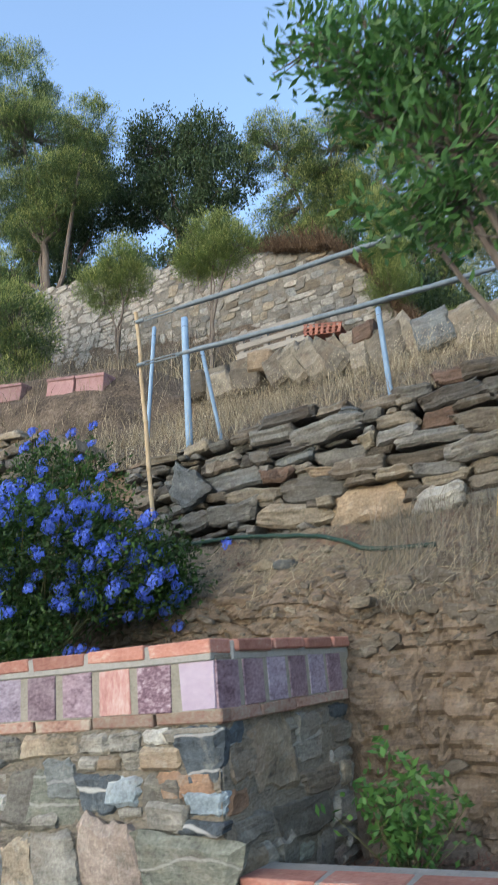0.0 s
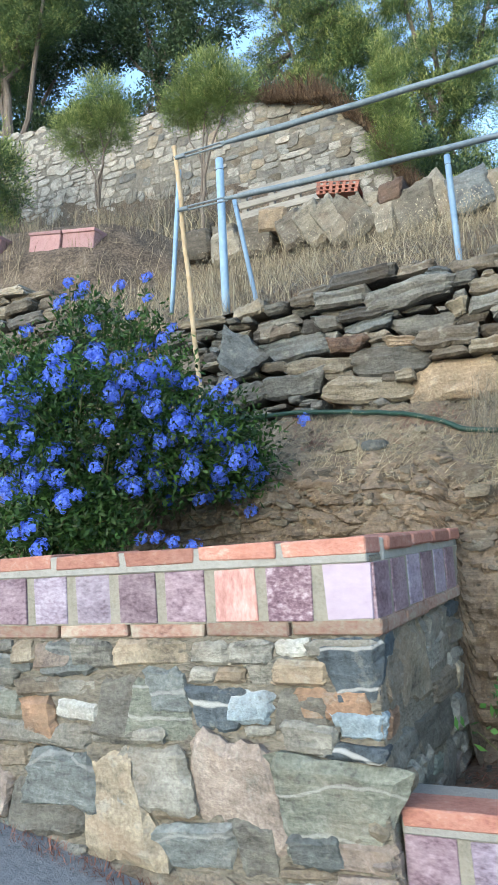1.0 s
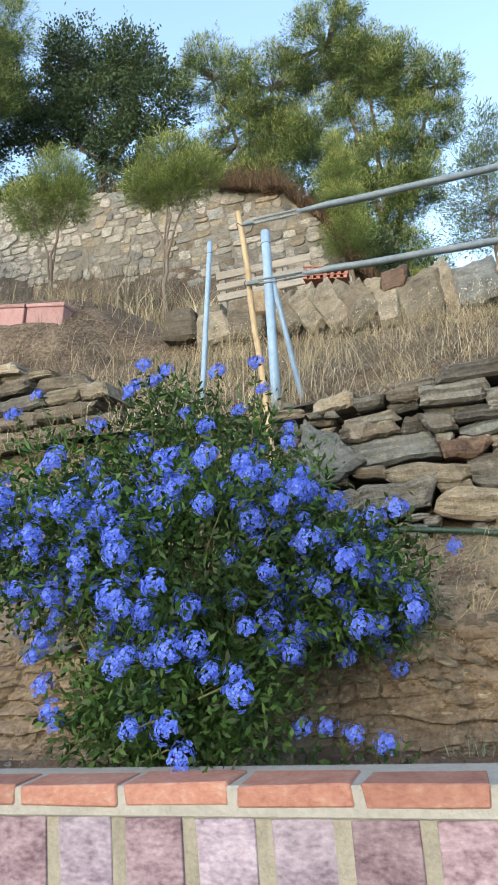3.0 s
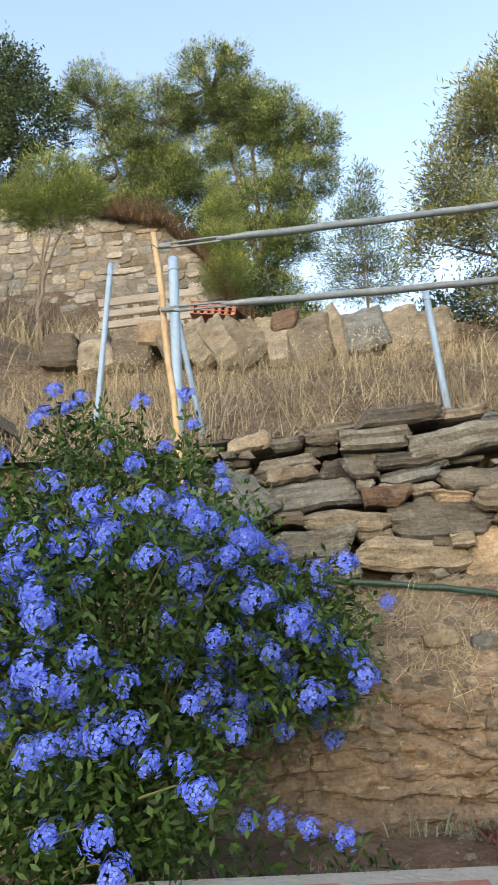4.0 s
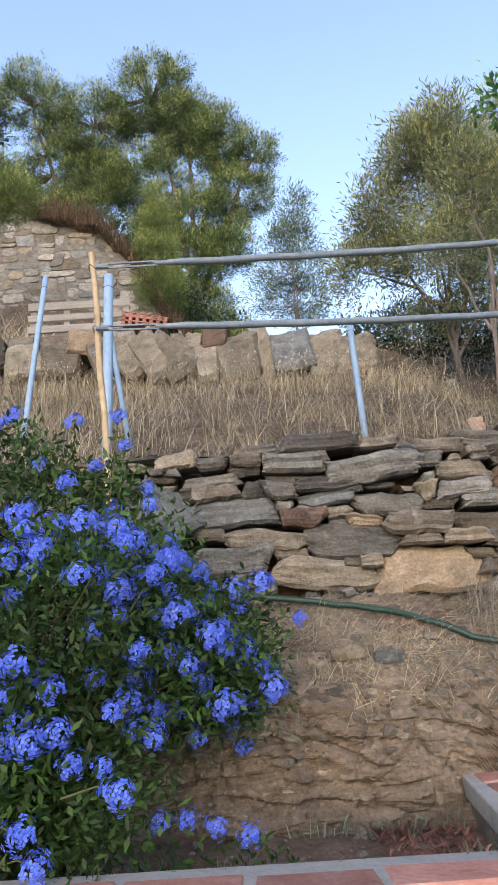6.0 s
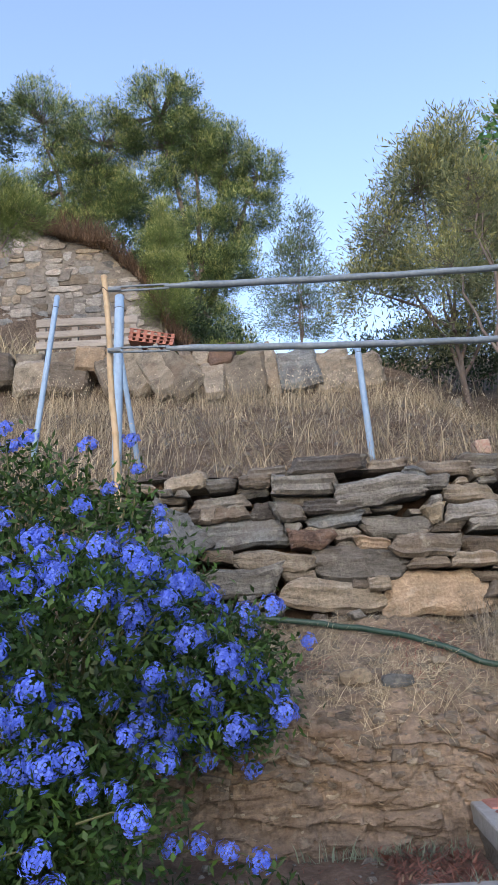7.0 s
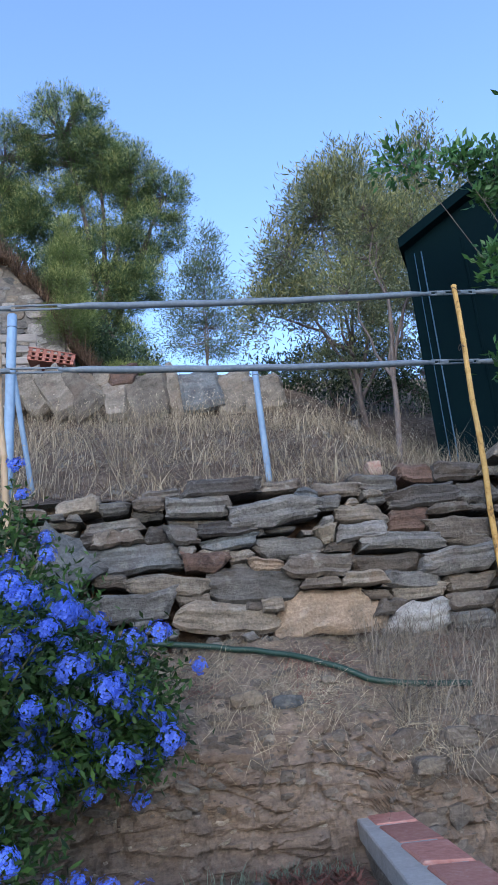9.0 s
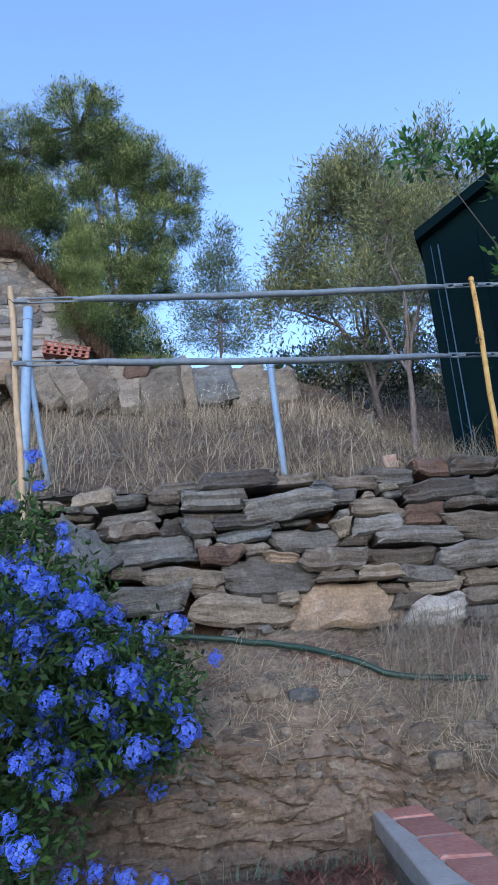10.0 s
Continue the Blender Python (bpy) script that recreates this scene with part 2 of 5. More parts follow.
M_CANE = surface("bamboo_tan", [(0.3, (0.24, 0.175, 0.10)), (0.5, (0.38, 0.29, 0.18)), (0.75, (0.46, 0.38, 0.26))], 8, (1, 1, 0.5), 0.2, 0.6, 50, 0.05)
M_YCANE = surface("cane_yellow", [(0.38, (0.12, 0.07, 0.02)), (0.45, (0.36, 0.215, 0.055)), (0.55, (0.42, 0.265, 0.075)), (0.75, (0.47, 0.35, 0.150))], 14, (1, 1, 0.7), 0.2, 0.6, 80, 0.05)
M_TWINE = surface("dark_twine", [(0.3, (0.04, 0.035, 0.03)), (0.7, (0.09, 0.08, 0.07))], 20)
M_HOSE = surface("green_hose", [(0.3, (0.010, 0.030, 0.023)), (0.7, (0.017, 0.047, 0.036))], 10, bump=0.1, rough=0.45, spread=0)
M_SHED = surface("dark_teal_sheet", [(0.3, (0.0015, 0.006, 0.008)), (0.7, (0.0025, 0.009, 0.011))], 3, bump=0.05, rough=0.9, spread=0.0)
M_SHED.node_tree.nodes["Principled BSDF"].inputs["Specular IOR Level"].default_value = 0.03
M_SHEDEDGE = surface("teal_trim", [(0.3, (0.010, 0.05, 0.09)), (0.7, (0.016, 0.07, 0.12))], 3, bump=0.05, rough=0.4, spread=0.0)
M_BARK = surface("grey_bark", [(0.3, (0.06, 0.05, 0.042)), (0.5, (0.12, 0.10, 0.085)), (0.75, (0.20, 0.175, 0.15))], 10, (1, 1, 0.3), 0.8, 0.9, 50, 0.05)
M_TWIG = surface("green_twig", [(0.3, (0.05, 0.06, 0.025)), (0.7, (0.10, 0.10, 0.045))], 10, spread=0.0)
M_WOODGREY = surface("weathered_board", [(0.3, (0.120, 0.114, 0.102)), (0.5, (0.216, 0.204, 0.186)), (0.75, (0.276, 0.264, 0.240))], 6, (0.4, 3, 3), 0.3, 0.85, 50, 0.08)
M_REDPLASTIC = surface("orange_red_plastic", [(0.3, (0.17, 0.055, 0.038)), (0.7, (0.24, 0.09, 0.062))], 8, bump=0.05, rough=0.5)
M_PINKBRICK = surface("pink_hollow_brick", [(0.3, (0.17, 0.09, 0.092)), (0.5, (0.25, 0.15, 0.152)), (0.75, (0.31, 0.215, 0.215))], 6, bump=0.2)
M_LEAF = leafy("plumbago_leaf", (0.009, 0.026, 0.006), (0.050, 0.108, 0.022))
M_PETAL = leafy("plumbago_petal", (0.06, 0.115, 0.58), (0.15, 0.25, 0.80), 0.6, 0.3)
M_PINE = leafy("pine_needles", (0.036, 0.070, 0.026), (0.105, 0.160, 0.052), 0.6, 0.2)
M_PINEYOUNG = leafy("young_pine_needles", (0.060, 0.095, 0.025), (0.15, 0.20, 0.055), 0.6, 0.25)
M_OAK = leafy("oak_leaves", (0.025, 0.050, 0.022), (0.070, 0.110, 0.050), 0.5, 0.2)
M_SAPLING = leafy("sapling_leaves", (0.065, 0.105, 0.060), (0.15, 0.20, 0.11), 0.6, 0.3)
M_WILLOW = leafy("grey_green_leaves", (0.075, 0.10, 0.050), (0.21, 0.235, 0.12), 0.55, 0.3)
M_NEARLEAF = leafy("bright_leaf", (0.035, 0.095, 0.025), (0.075, 0.175, 0.045), 0.45, 0.3)
M_STRAW = leafy("dry_straw", (0.12, 0.095, 0.062), (0.46, 0.405, 0.28), 0.8, 0.15)
M_BANKSTRAW = leafy("bank_straw", (0.055, 0.040, 0.026), (0.33, 0.275, 0.18), 0.8, 0.15)
M_STRAWRED = leafy("rusty_litter", (0.09, 0.042, 0.032), (0.22, 0.105, 0.076), 0.85, 0.1)
M_STRAWGREY = leafy("grey_dead_stems", (0.065, 0.056, 0.046), (0.25, 0.225, 0.18), 0.85, 0.1)
M_BRUSH = leafy("brown_brush", (0.055, 0.035, 0.024), (0.17, 0.115, 0.072), 0.85, 0.1)
M_OAT = leafy("oat_husk", (0.30, 0.26, 0.18), (0.52, 0.48, 0.37), 0.7, 0.3)
M_WEED = leafy("grey_green_weed", (0.10, 0.135, 0.10), (0.20, 0.25, 0.18), 0.7, 0.2)


# ---- mesh helpers ----
def mesh_of(name, v, f, mat, smooth=False):
    me = bpy.data.meshes.new(name)
    me.from_pydata([tuple(p) for p in v], [], f)
    me.materials.append(mat)
    if smooth:
        me.polygons.foreach_set("use_smooth", [True] * len(me.polygons))
    return me


def make(name, vf, mat, parent=None, label="", smooth=False):
    ob = new(name, mesh_of(name, vf[0], vf[1], mat, smooth))
    ob.parent = parent
    return tagged(ob, label)


def thing(name, at, label, category, group="", kind=""):
    ob = new(name)
    ob.empty_display_size = 0.1
    ob.location = at
    return tagged(ob, label, category, group, kind)


def under(ob, parent):
    """Parent ob, whose mesh is in world places, to an Empty that stands elsewhere."""
    ob.parent = parent
    ob.matrix_parent_inverse = Matrix.Translation(parent.location).inverted()
    return ob


def fans(name, arr, mat, parent=None, label="", k=4):
    """One mesh of many separate k-cornered blades from an array (n, k, 3)."""
    arr = np.asarray(arr, dtype=np.float32)
    n = len(arr)
    me = bpy.data.meshes.new(name)
    me.vertices.add(n * k)
    me.vertices.foreach_set("co", arr.reshape(-1))
    me.loops.add(n * k)
    me.loops.foreach_set("vertex_index", np.arange(n * k, dtype=np.int32))
    me.polygons.add(n)
    me.polygons.foreach_set("loop_start", np.arange(0, n * k, k, dtype=np.int32))
    me.polygons.foreach_set("loop_total", np.full(n, k, dtype=np.int32))
    me.update(calc_edges=True)
    me.materials.append(mat)
    ob = new(name, me)
    if parent is not None:
        under(ob, parent)
    return tagged(ob, label)


def join(parts):
    v, f = [], []
    for pv, pf in parts:
        o = len(v)
        v += [tuple(p) for p in pv]
        f += [tuple(i + o for i in q) for q in pf]
    return v, f


def tube(points, radii, n=8):
    pts = [Vector(p) for p in points]
    radii = radii if isinstance(radii, (list, tuple)) else [radii] * len(pts)
    v, f = [], []
    side = None
    for i, p in enumerate(pts):
        d = (pts[min(i + 1, len(pts) - 1)] - pts[max(i - 1, 0)]).normalized()
        if side is None:
            side = d.orthogonal().normalized()
        side = (side - d * side.dot(d)).normalized()
        up = d.cross(side)
        for k in range(n):
            a = 2 * math.pi * k / n
            v.append(p + (side * math.cos(a) + up * math.sin(a)) * radii[i])
    for i in range(len(pts) - 1):
        for k in range(n):
            f.append((i * n + k, i * n + (k + 1) % n, (i + 1) * n + (k + 1) % n, (i + 1) * n + k))
    f.append(tuple(range(n - 1, -1, -1)))
    f.append(tuple((len(pts) - 1) * n + k for k in range(n)))
    return v, f


def block(x0, x1, y0, y1, z0, z1, bev=0.004, wob=0.0, seed=0):
    """A box with chamfered edges, corners a little uneven."""
    bm = bmesh.new()
    bmesh.ops.create_cube(bm, size=1)
    for v in bm.verts:
        v.co = Vector(((x0 + x1) / 2 + v.co.x * (x1 - x0), (y0 + y1) / 2 + v.co.y * (y1 - y0), (z0 + z1) / 2 + v.co.z * (z1 - z0)))
    if wob:
        r = random.Random(seed)
        for v in bm.verts:
            v.co += Vector((r.uniform(-wob, wob), r.uniform(-wob, wob), r.uniform(-wob, wob)))
    if bev:
        bmesh.ops.bevel(bm, geom=bm.edges[:], offset=bev, segments=1, affect="EDGES")
    bm.verts.index_update()
    out = [tuple(v.co) for v in bm.verts], [tuple(v.index for v in q.verts) for q in bm.faces]
    bm.free()
    return out


def stone(w, h, d, seed, n=14, power=0, rough=0.05, edge=0.17):
    """An uneven angular stone about the origin: w wide, h high, d deep, its face towards -y."""
    r = random.Random(seed)
    power = power or r.choice((3, 4, 5, 7))
    shear, taper = r.uniform(-0.3, 0.3) * h / w, r.uniform(-0.16, 0.16)
    ring = []
    for k in range(n):
        a = 2 * math.pi * (k + 0.5 + r.uniform(-0.3, 0.3)) / n
        c, q = math.cos(a), math.sin(a)
        g = (abs(c) ** power + abs(q) ** power) ** (-1 / power) * (1 + r.uniform(-rough, rough))
        x, z = max(-1.03, min(1.03, c * g)), max(-1.05, min(1.05, q * g))
        ring.append(((x + shear * z) * w / 2, z * (1 + taper * x) * h / 2))
    v, f = [], []
    tx, tz = r.uniform(-0.10, 0.10), r.uniform(-0.2, 0.1)
    cut = min(0.035 if edge < 0.3 else 0.12, min(w, h) * edge)
    for scale, depth in ((0.96, d), (1.0, cut * 1.2 + 0.004), (0.95, 0.003), (0.62, 0.0)):
        for x, z in ring:
            jig = r.uniform(-0.3, 0.3) * cut
            v.append((x * scale, depth if depth == d else depth + jig + tx * x * 0.4 + tz * z * 0.4, z * scale))
    for lay in range(3):
        for k in range(n):
            a, b = lay * n + k, lay * n + (k + 1) % n
            f.append((b, a, a + n, b + n))
    v.append((0, r.uniform(-0.006, 0.004), 0))
    for k in range(n):
        f.append((3 * n + (k + 1) % n, 3 * n + k, 4 * n))
    return v, f


def slab(w, h, d, seed, big=0.0, ends=(0.4, 1.0), relief=0.011, uneven=1.0):
    """A split schist block about the origin, its face towards -y: slanting ends, wavy bed planes, stepped layers."""
    r = random.Random(seed)
    nx = 8 if w < 0.16 else 12
    nz = 4 if h < 0.06 else 6 if h < 0.12 else 8
    knots = [-1, -0.82 + r.uniform(-0.1, 0.25), -0.2, 0.25, 0.82 + r.uniform(-0.25, 0.1), 1]
    top = [1 - uneven * r.uniform(-0.08, 0.32) for _ in knots]
    low = [1 - uneven * r.uniform(-0.05, 0.28) for _ in knots]
    for side in (0, -1):
        size, mid = r.uniform(*ends), r.uniform(-0.5, 0.5)
        top[side], low[side] = min(1.05, size + mid * (1 - size)), min(1.05, size - mid * (1 - size))
    cut_l, cut_r = r.uniform(-0.9, 0.9) * uneven, r.uniform(-0.9, 0.9) * uneven
    tx, tz = r.uniform(-0.12, 0.12), r.uniform(-0.22, 0.12)
    lay = [r.uniform(-1, 1) for _ in range(nz + 1)]
    v, f = [], []
    for j in range(nz + 1):
        q = j / nz
        for i in range(nx + 1):
            u = -1 + 2 * i / nx
            t = float(np.interp(u, knots, top)) * (1 + r.uniform(-0.04, 0.04))
            b = float(np.interp(u, knots, low)) * (1 + r.uniform(-0.04, 0.04))
            z = (-b + (t + b) * q) * h / 2
            slant = (cut_l * max(0, -u) ** 3 - cut_r * max(0, u) ** 3) * z
            x = u * w / 2 + slant + r.uniform(-0.25, 0.25) * w / nx
            rim = i in (0, nx) or j in (0, nz)
            step = lay[j] * relief * 0.4 + relief * 1.5 * noise.noise(Vector((x * 7 + seed, z * 26, seed * 0.37)))
            y = tx * x + tz * z + step + big * noise.noise(Vector((x * 4, z * 4, seed * 1.3)))
            y += (r.uniform(0.012, 0.03) * min(1.0, h / 0.1) + big * 0.8) if rim else 0
            v.append((x, y, z))
    for j in range(nz):
        for i in range(nx):
            a = j * (nx + 1) + i
            f.append((a, a + 1, a + nx + 2, a + nx + 1))
    loop = list(range(nx)) + [j * (nx + 1) + nx for j in range(nz)] + [nz * (nx + 1) + i for i in range(nx, 0, -1)] + [j * (nx + 1) for j in range(nz, 0, -1)]
    base = len(v)
    for k in loop:
        v.append((v[k][0] * 0.96, d, v[k][2] * 0.9))
    for k in range(len(loop)):
        m = (k + 1) % len(loop)
        f.append((loop[m], loop[k], base + k, base + m))
    return v, f


def pack(stones, gap, grow, bounds, rounds=16):
    """Let boxes of stones (x, z, w, h, key) grow until they nearly touch."""
    b = np.array([[x - w / 2, x + w / 2, z - h / 2, z + h / 2] for x, z, w, h, _ in stones])
    step = grow / rounds
    for _ in range(rounds):
        for i in range(len(b)):
            for side, sign in ((0, -1), (1, 1), (2, -1), (3, 1)):
                t = b[i].copy()
                t[side] += sign * step
                if (t[side] - bounds[side]) * sign > 0:
                    continue
                hit = (b[:, 0] < t[1] + gap) & (b[:, 1] > t[0] - gap) & (b[:, 2] < t[3] + gap) & (b[:, 3] > t[2] - gap)
                was = (b[:, 0] < b[i, 1] + gap) & (b[:, 1] > b[i, 0] - gap) & (b[:, 2] < b[i, 3] + gap) & (b[:, 3] > b[i, 2] - gap)
                if not (hit & ~was).any():
                    b[i] = t
    return [((p[0] + p[1]) / 2, (p[2] + p[3]) / 2, p[1] - p[0], p[3] - p[2], q[4]) for p, q in zip(b, stones)]


def noise3(x, y, z, s):
    return noise.noise(Vector((x * s, y * s, z * s)))


def sheet(name, xs, ss, place, mat, smooth=True):
    """A surface over a grid of xs by ss, each corner from place(x, s)."""
    v = [place(x, s) for s in ss for x in xs]
    nx = len(xs)
    f = [(j * nx + i, j * nx + i + 1, (j + 1) * nx + i + 1, (j + 1) * nx + i) for j in range(len(ss) - 1) for i in range(nx - 1)]
    return new(name, mesh_of(name, v, f, mat, smooth))


def interp(x, table):
    return float(np.interp(x, [p[0] for p in table], [p[1] for p in table]))


# ---- ground, road, banks ----
def ease(a, b, x):
    t = min(1.0, max(0.0, (x - a) / (b - a)))
    return t * t * (3 - 2 * t)


def road_z(x):
    return -0.2 - 0.21 * max(-7, min(7, x))


LEFT = [(1.9, 2.27), (2.2, 2.35), (2.75, 2.55), (3.2, 2.83), (5.2, 3.83), (5.55, 3.98), (5.9, 4.42), (7.5, 5.05), (12.9, 7.3), (13.3, 11.0), (17, 12.2), (40, 22), (300, 60)]
RIGHT = [(1.9, 2.27), (2.2, 2.35), (2.75, 2.53), (3.2, 2.81), (5.2, 3.80), (5.55, 3.95), (5.95, 4.42), (7.5, 4.95), (13, 7.3), (16, 7.5), (30, 5), (300, -40)]


def bank_z(x, y):
    k = ease(-4.4, -2.7, x) if y > 12.9 else ease(-3.0, -1.6, x) if y > 8 else ease(-3.4, -1.6, x)
    z = interp(y, LEFT) * (1 - k) + interp(y, RIGHT) * k
    z += ease(-3, -6, x) * 0.5 * ease(3, 6, y) * (1 - ease(12, 14, y))
    z += ease(-4.0, -4.9, x) * (0.42 - 0.10 * (max(x, -8) + 5)) * ease(5.0, 5.5, y) * (1 - ease(6.4, 8, y))
    z -= ease(0.6, 1.8, x) * 0.45 * ease(2.4, 4.2, y) * (1 - ease(6, 9, y))
    if y > 13:
        z += (1 - k) * 0.2 * max(0, min(-5 - x, 8))
    return z + 0.05 * noise3(x, y, 0, 1.3) + 0.022 * noise3(x, y, 3, 5) * (y > 2.0)


PROFILE_L = [(0.98, 0.78), (1.03, 0.82), (1.05, 0.92), (1.06, 1.02), (1.08, 1.12), (1.16, 1.235), (1.4, 1.385), (1.66, 1.535), (1.94, 1.57), (2.02, 2.30)]
PROFILE_R = [(0.93, 0.02), (0.99, 0.15), (1.02, 0.50), (1.05, 0.85), (1.08, 1.03), (1.18, 1.19), (1.4, 1.365), (1.66, 1.515), (1.94, 1.55), (2.02, 2.30)]
STEPS = [0, 1, 2, 3, 4, 5, 6, 7, 8, 9]


def earth_place(x, s):
    k = ease(-0.06, 0.10, x)
    y = interp(s, list(zip(STEPS, [p[0] for p in PROFILE_L]))) * (1 - k) + interp(s, list(zip(STEPS, [p[0] for p in PROFILE_R]))) * k
    z = interp(s, list(zip(STEPS, [p[1] for p in PROFILE_L]))) * (1 - k) + interp(s, list(zip(STEPS, [p[1] for p in PROFILE_R]))) * k
    face = ease(5.3, 4.2, s)
    bed = z * 17 + 1.5 * x + 1.6 * noise3(x, z, 3, 1.4) + 0.5 * noise3(x, z, 5, 6)
    ledge = ease(0.0, 0.8, bed - math.floor(bed)) * (0.4 + noise.noise(Vector((x * 2.3, math.floor(bed) * 3.7, 2.0))))
    layer = -4.0 * ledge * ease(4.6, 3.4, s) + noise.noise(Vector((x * 1.6 + 0.8 * z, 4.0, z * 30 + x * 1.2))) + 0.5 * noise.noise(Vector((x * 5, 1.0, z * 62)))
    near = noise.voronoi(Vector((x * 8 + 1.1 * noise3(x, z, 1, 5), 3.0 + y * 5, z * 9 + 1.4 * noise3(x, z, 6, 4))))[0]
    grain = noise.voronoi(Vector((x * 26 + noise3(x, z, 2, 14), 8.0 + y * 20, z * 27 + 1.5 * noise3(x, z, 3, 11))))[0]
    crack = ease(0.16, 0.0, near[1] - near[0])
    y -= face * (0.008 * layer + 0.05 * noise3(x, z, 0, 2.2) + 0.035 * (0.45 - near[0]) - 0.018 * crack + 0.022 * (0.4 - grain[0]))
    z += (1 - face) * (s < 8) * (0.014 * (0.4 - grain[0]) + 0.012 * (0.4 - near[0]))
    z += (1 - face) * (0.018 * noise3(x, y, 0, 5) + 0.012 * noise3(x, y, 2, 14)) + 0.02 * noise3(x, 0, 5, 2)
    lump = 0.02 * noise3(x, z + y, 2, 9) + 0.013 * noise3(x, z + y, 4, 22) + 0.008 * abs(noise3(x, z - y, 7, 40))
    y += 0.03 * noise3(x, z, 9, 3.5) * (s > 0.5) - lump * (0.55 + 0.45 * ease(-1.2, -0.2, x) * ease(2, 4, s))
    z += 0.5 * lump * (s > 4)
    return x, y, z


def slope_z(x, y):
    """Height of the earth slope below the dry-stone wall."""
    k = ease(-0.06, 0.10, x)
    a = interp(y, PROFILE_L[4:9]) * (1 - k) + interp(y, PROFILE_R[4:9]) * k
    return a + 0.018 * noise3(x, y, 0, 5) + 0.02 * noise3(x, 0, 5, 2)


def span(a, b, step):
    return list(np.linspace(a, b, max(2, int(round((b - a) / step)) + 1)))


def ground_place(x, y):
    z = road_z(x)
    far = max(0.0, -y - 6)
    return x, y, z * (1 - ease(8, 30, far)) + 0.006 * noise3(x, y, 0, 9) * (far < 1)


road = sheet("road", span(-300, -8, 40) + span(-7, 7, 0.14) + span(8, 300, 40), span(-320, -10, 15) + span(-9, 0.1, 0.16), ground_place, M_ROAD)
tagged(road, "grey rough asphalt drive sloping along the wall", "road", kind="structure")
earth = sheet("ground_earth_bank", span(-6, -2.6, 0.06) + span(-2.58, 1.6, 0.013) + span(1.64, 6, 0.06), span(0, 9, 0.06), earth_place, M_EARTH, False)
tagged(earth, "cut earth bank of layered brown soil and rock", "bank", kind="structure")
upper = sheet("ground", span(-120, -14, 12) + span(-13, 6, 0.12) + span(7, 120, 12), span(1.9, 6, 0.07) + span(6.2, 20, 0.3) + span(22, 300, 25), lambda x, y: (x, y, bank_z(x, y)), M_BANK)
tagged(upper, "dry brown hillside rising behind the stone wall", "ground", kind="structure")
soil = sheet("ground_planter_soil", span(-5, -0.12, 0.04), span(0.1, 1.12, 0.03), lambda x, y: (x, y, 0.79 + 0.03 * noise3(x, y, 0, 4) + 0.015 * noise3(x, y, 1, 17)), M_SOIL)
tagged(soil, "dark dry planter soil with leaf litter", "soil", kind="structure")
soil_low = sheet("ground_planter_soil", span(0.0, 5, 0.05), span(0.1, 1.12, 0.03), lambda x, y: (x, y, 0.06 + 0.03 * noise3(x, y, 0, 4) + 0.015 * noise3(x, y, 1, 17)), M_SOIL)
tagged(soil_low, "dark reddish soil in the lower planter", "soil", kind="structure")


# ---- brick-capped planter walls ----
def pieces(name, base, count, parent, mat, places, variants=4):
    """Alike pieces on a few shared meshes. base(seed) gives the shape; places are poses."""
    pool = [mesh_of(name, *base(i), mat) for i in range(variants)]
    for i, m in enumerate(places):
        ob = new(name, pool[i % variants])
        ob.parent = parent
        ob.matrix_basis = m


def one_stone(parent, x, y, z, w, h, d, key, seed, turn=0, roll=0, name="stone", power=0, rough=0.05, kinds=STONE, n=14, edge=0.17):
    ob = new(name, mesh_of(name, *stone(w, h, d, seed, n, power, rough, edge), kinds[key]))
    ob.parent = parent
    ob.matrix_basis = pose(x, y, z, 0, roll, turn)
    return ob


def one_slab(parent, x, y, z, w, h, d, key, seed, roll=0, turn=0, name="stone", kinds=STONE, big=0.0, ends=(0.4, 1.0), relief=0.011, uneven=1.0):
    ob = new(name, mesh_of(name, *slab(w, h, d, seed, big, ends, relief, uneven), kinds.get(key, kinds["g"])))
    ob.parent = parent
    ob.matrix_basis = pose(x, y, z, 0, roll, turn)
    return ob


def scatter(x0, x1, z0, z1, taken, r, wide=(0.07, 0.26), tall=(0.035, 0.13), tries=900, floor=None):
    """Boxes for stones that fill what the known ones leave free."""
    out = []
    boxes = [(x, z, w, h) for x, z, w, h, *_ in taken]
    for i in range(tries):
        big = 1 - 0.7 * i / tries
        w = wide[0] + (wide[1] - wide[0]) * r.random() * big
        h = min(tall[0] + (tall[1] - tall[0]) * r.random() * big, w * 0.9)
        x, z = r.uniform(x0 + w / 2, x1 - w / 2), r.uniform(z0 + h / 2, z1 - h / 2)
        if floor and z - h / 2 < floor(x):
            continue
        if all(abs(x - a) > (w + c) * 0.48 or abs(z - b) > (h + e) * 0.48 for a, b, c, e in boxes):
            boxes.append((x, z, w, h))
            out.append((x, z, w, h, r.choice("gggggbbttsdvp")))
    return out


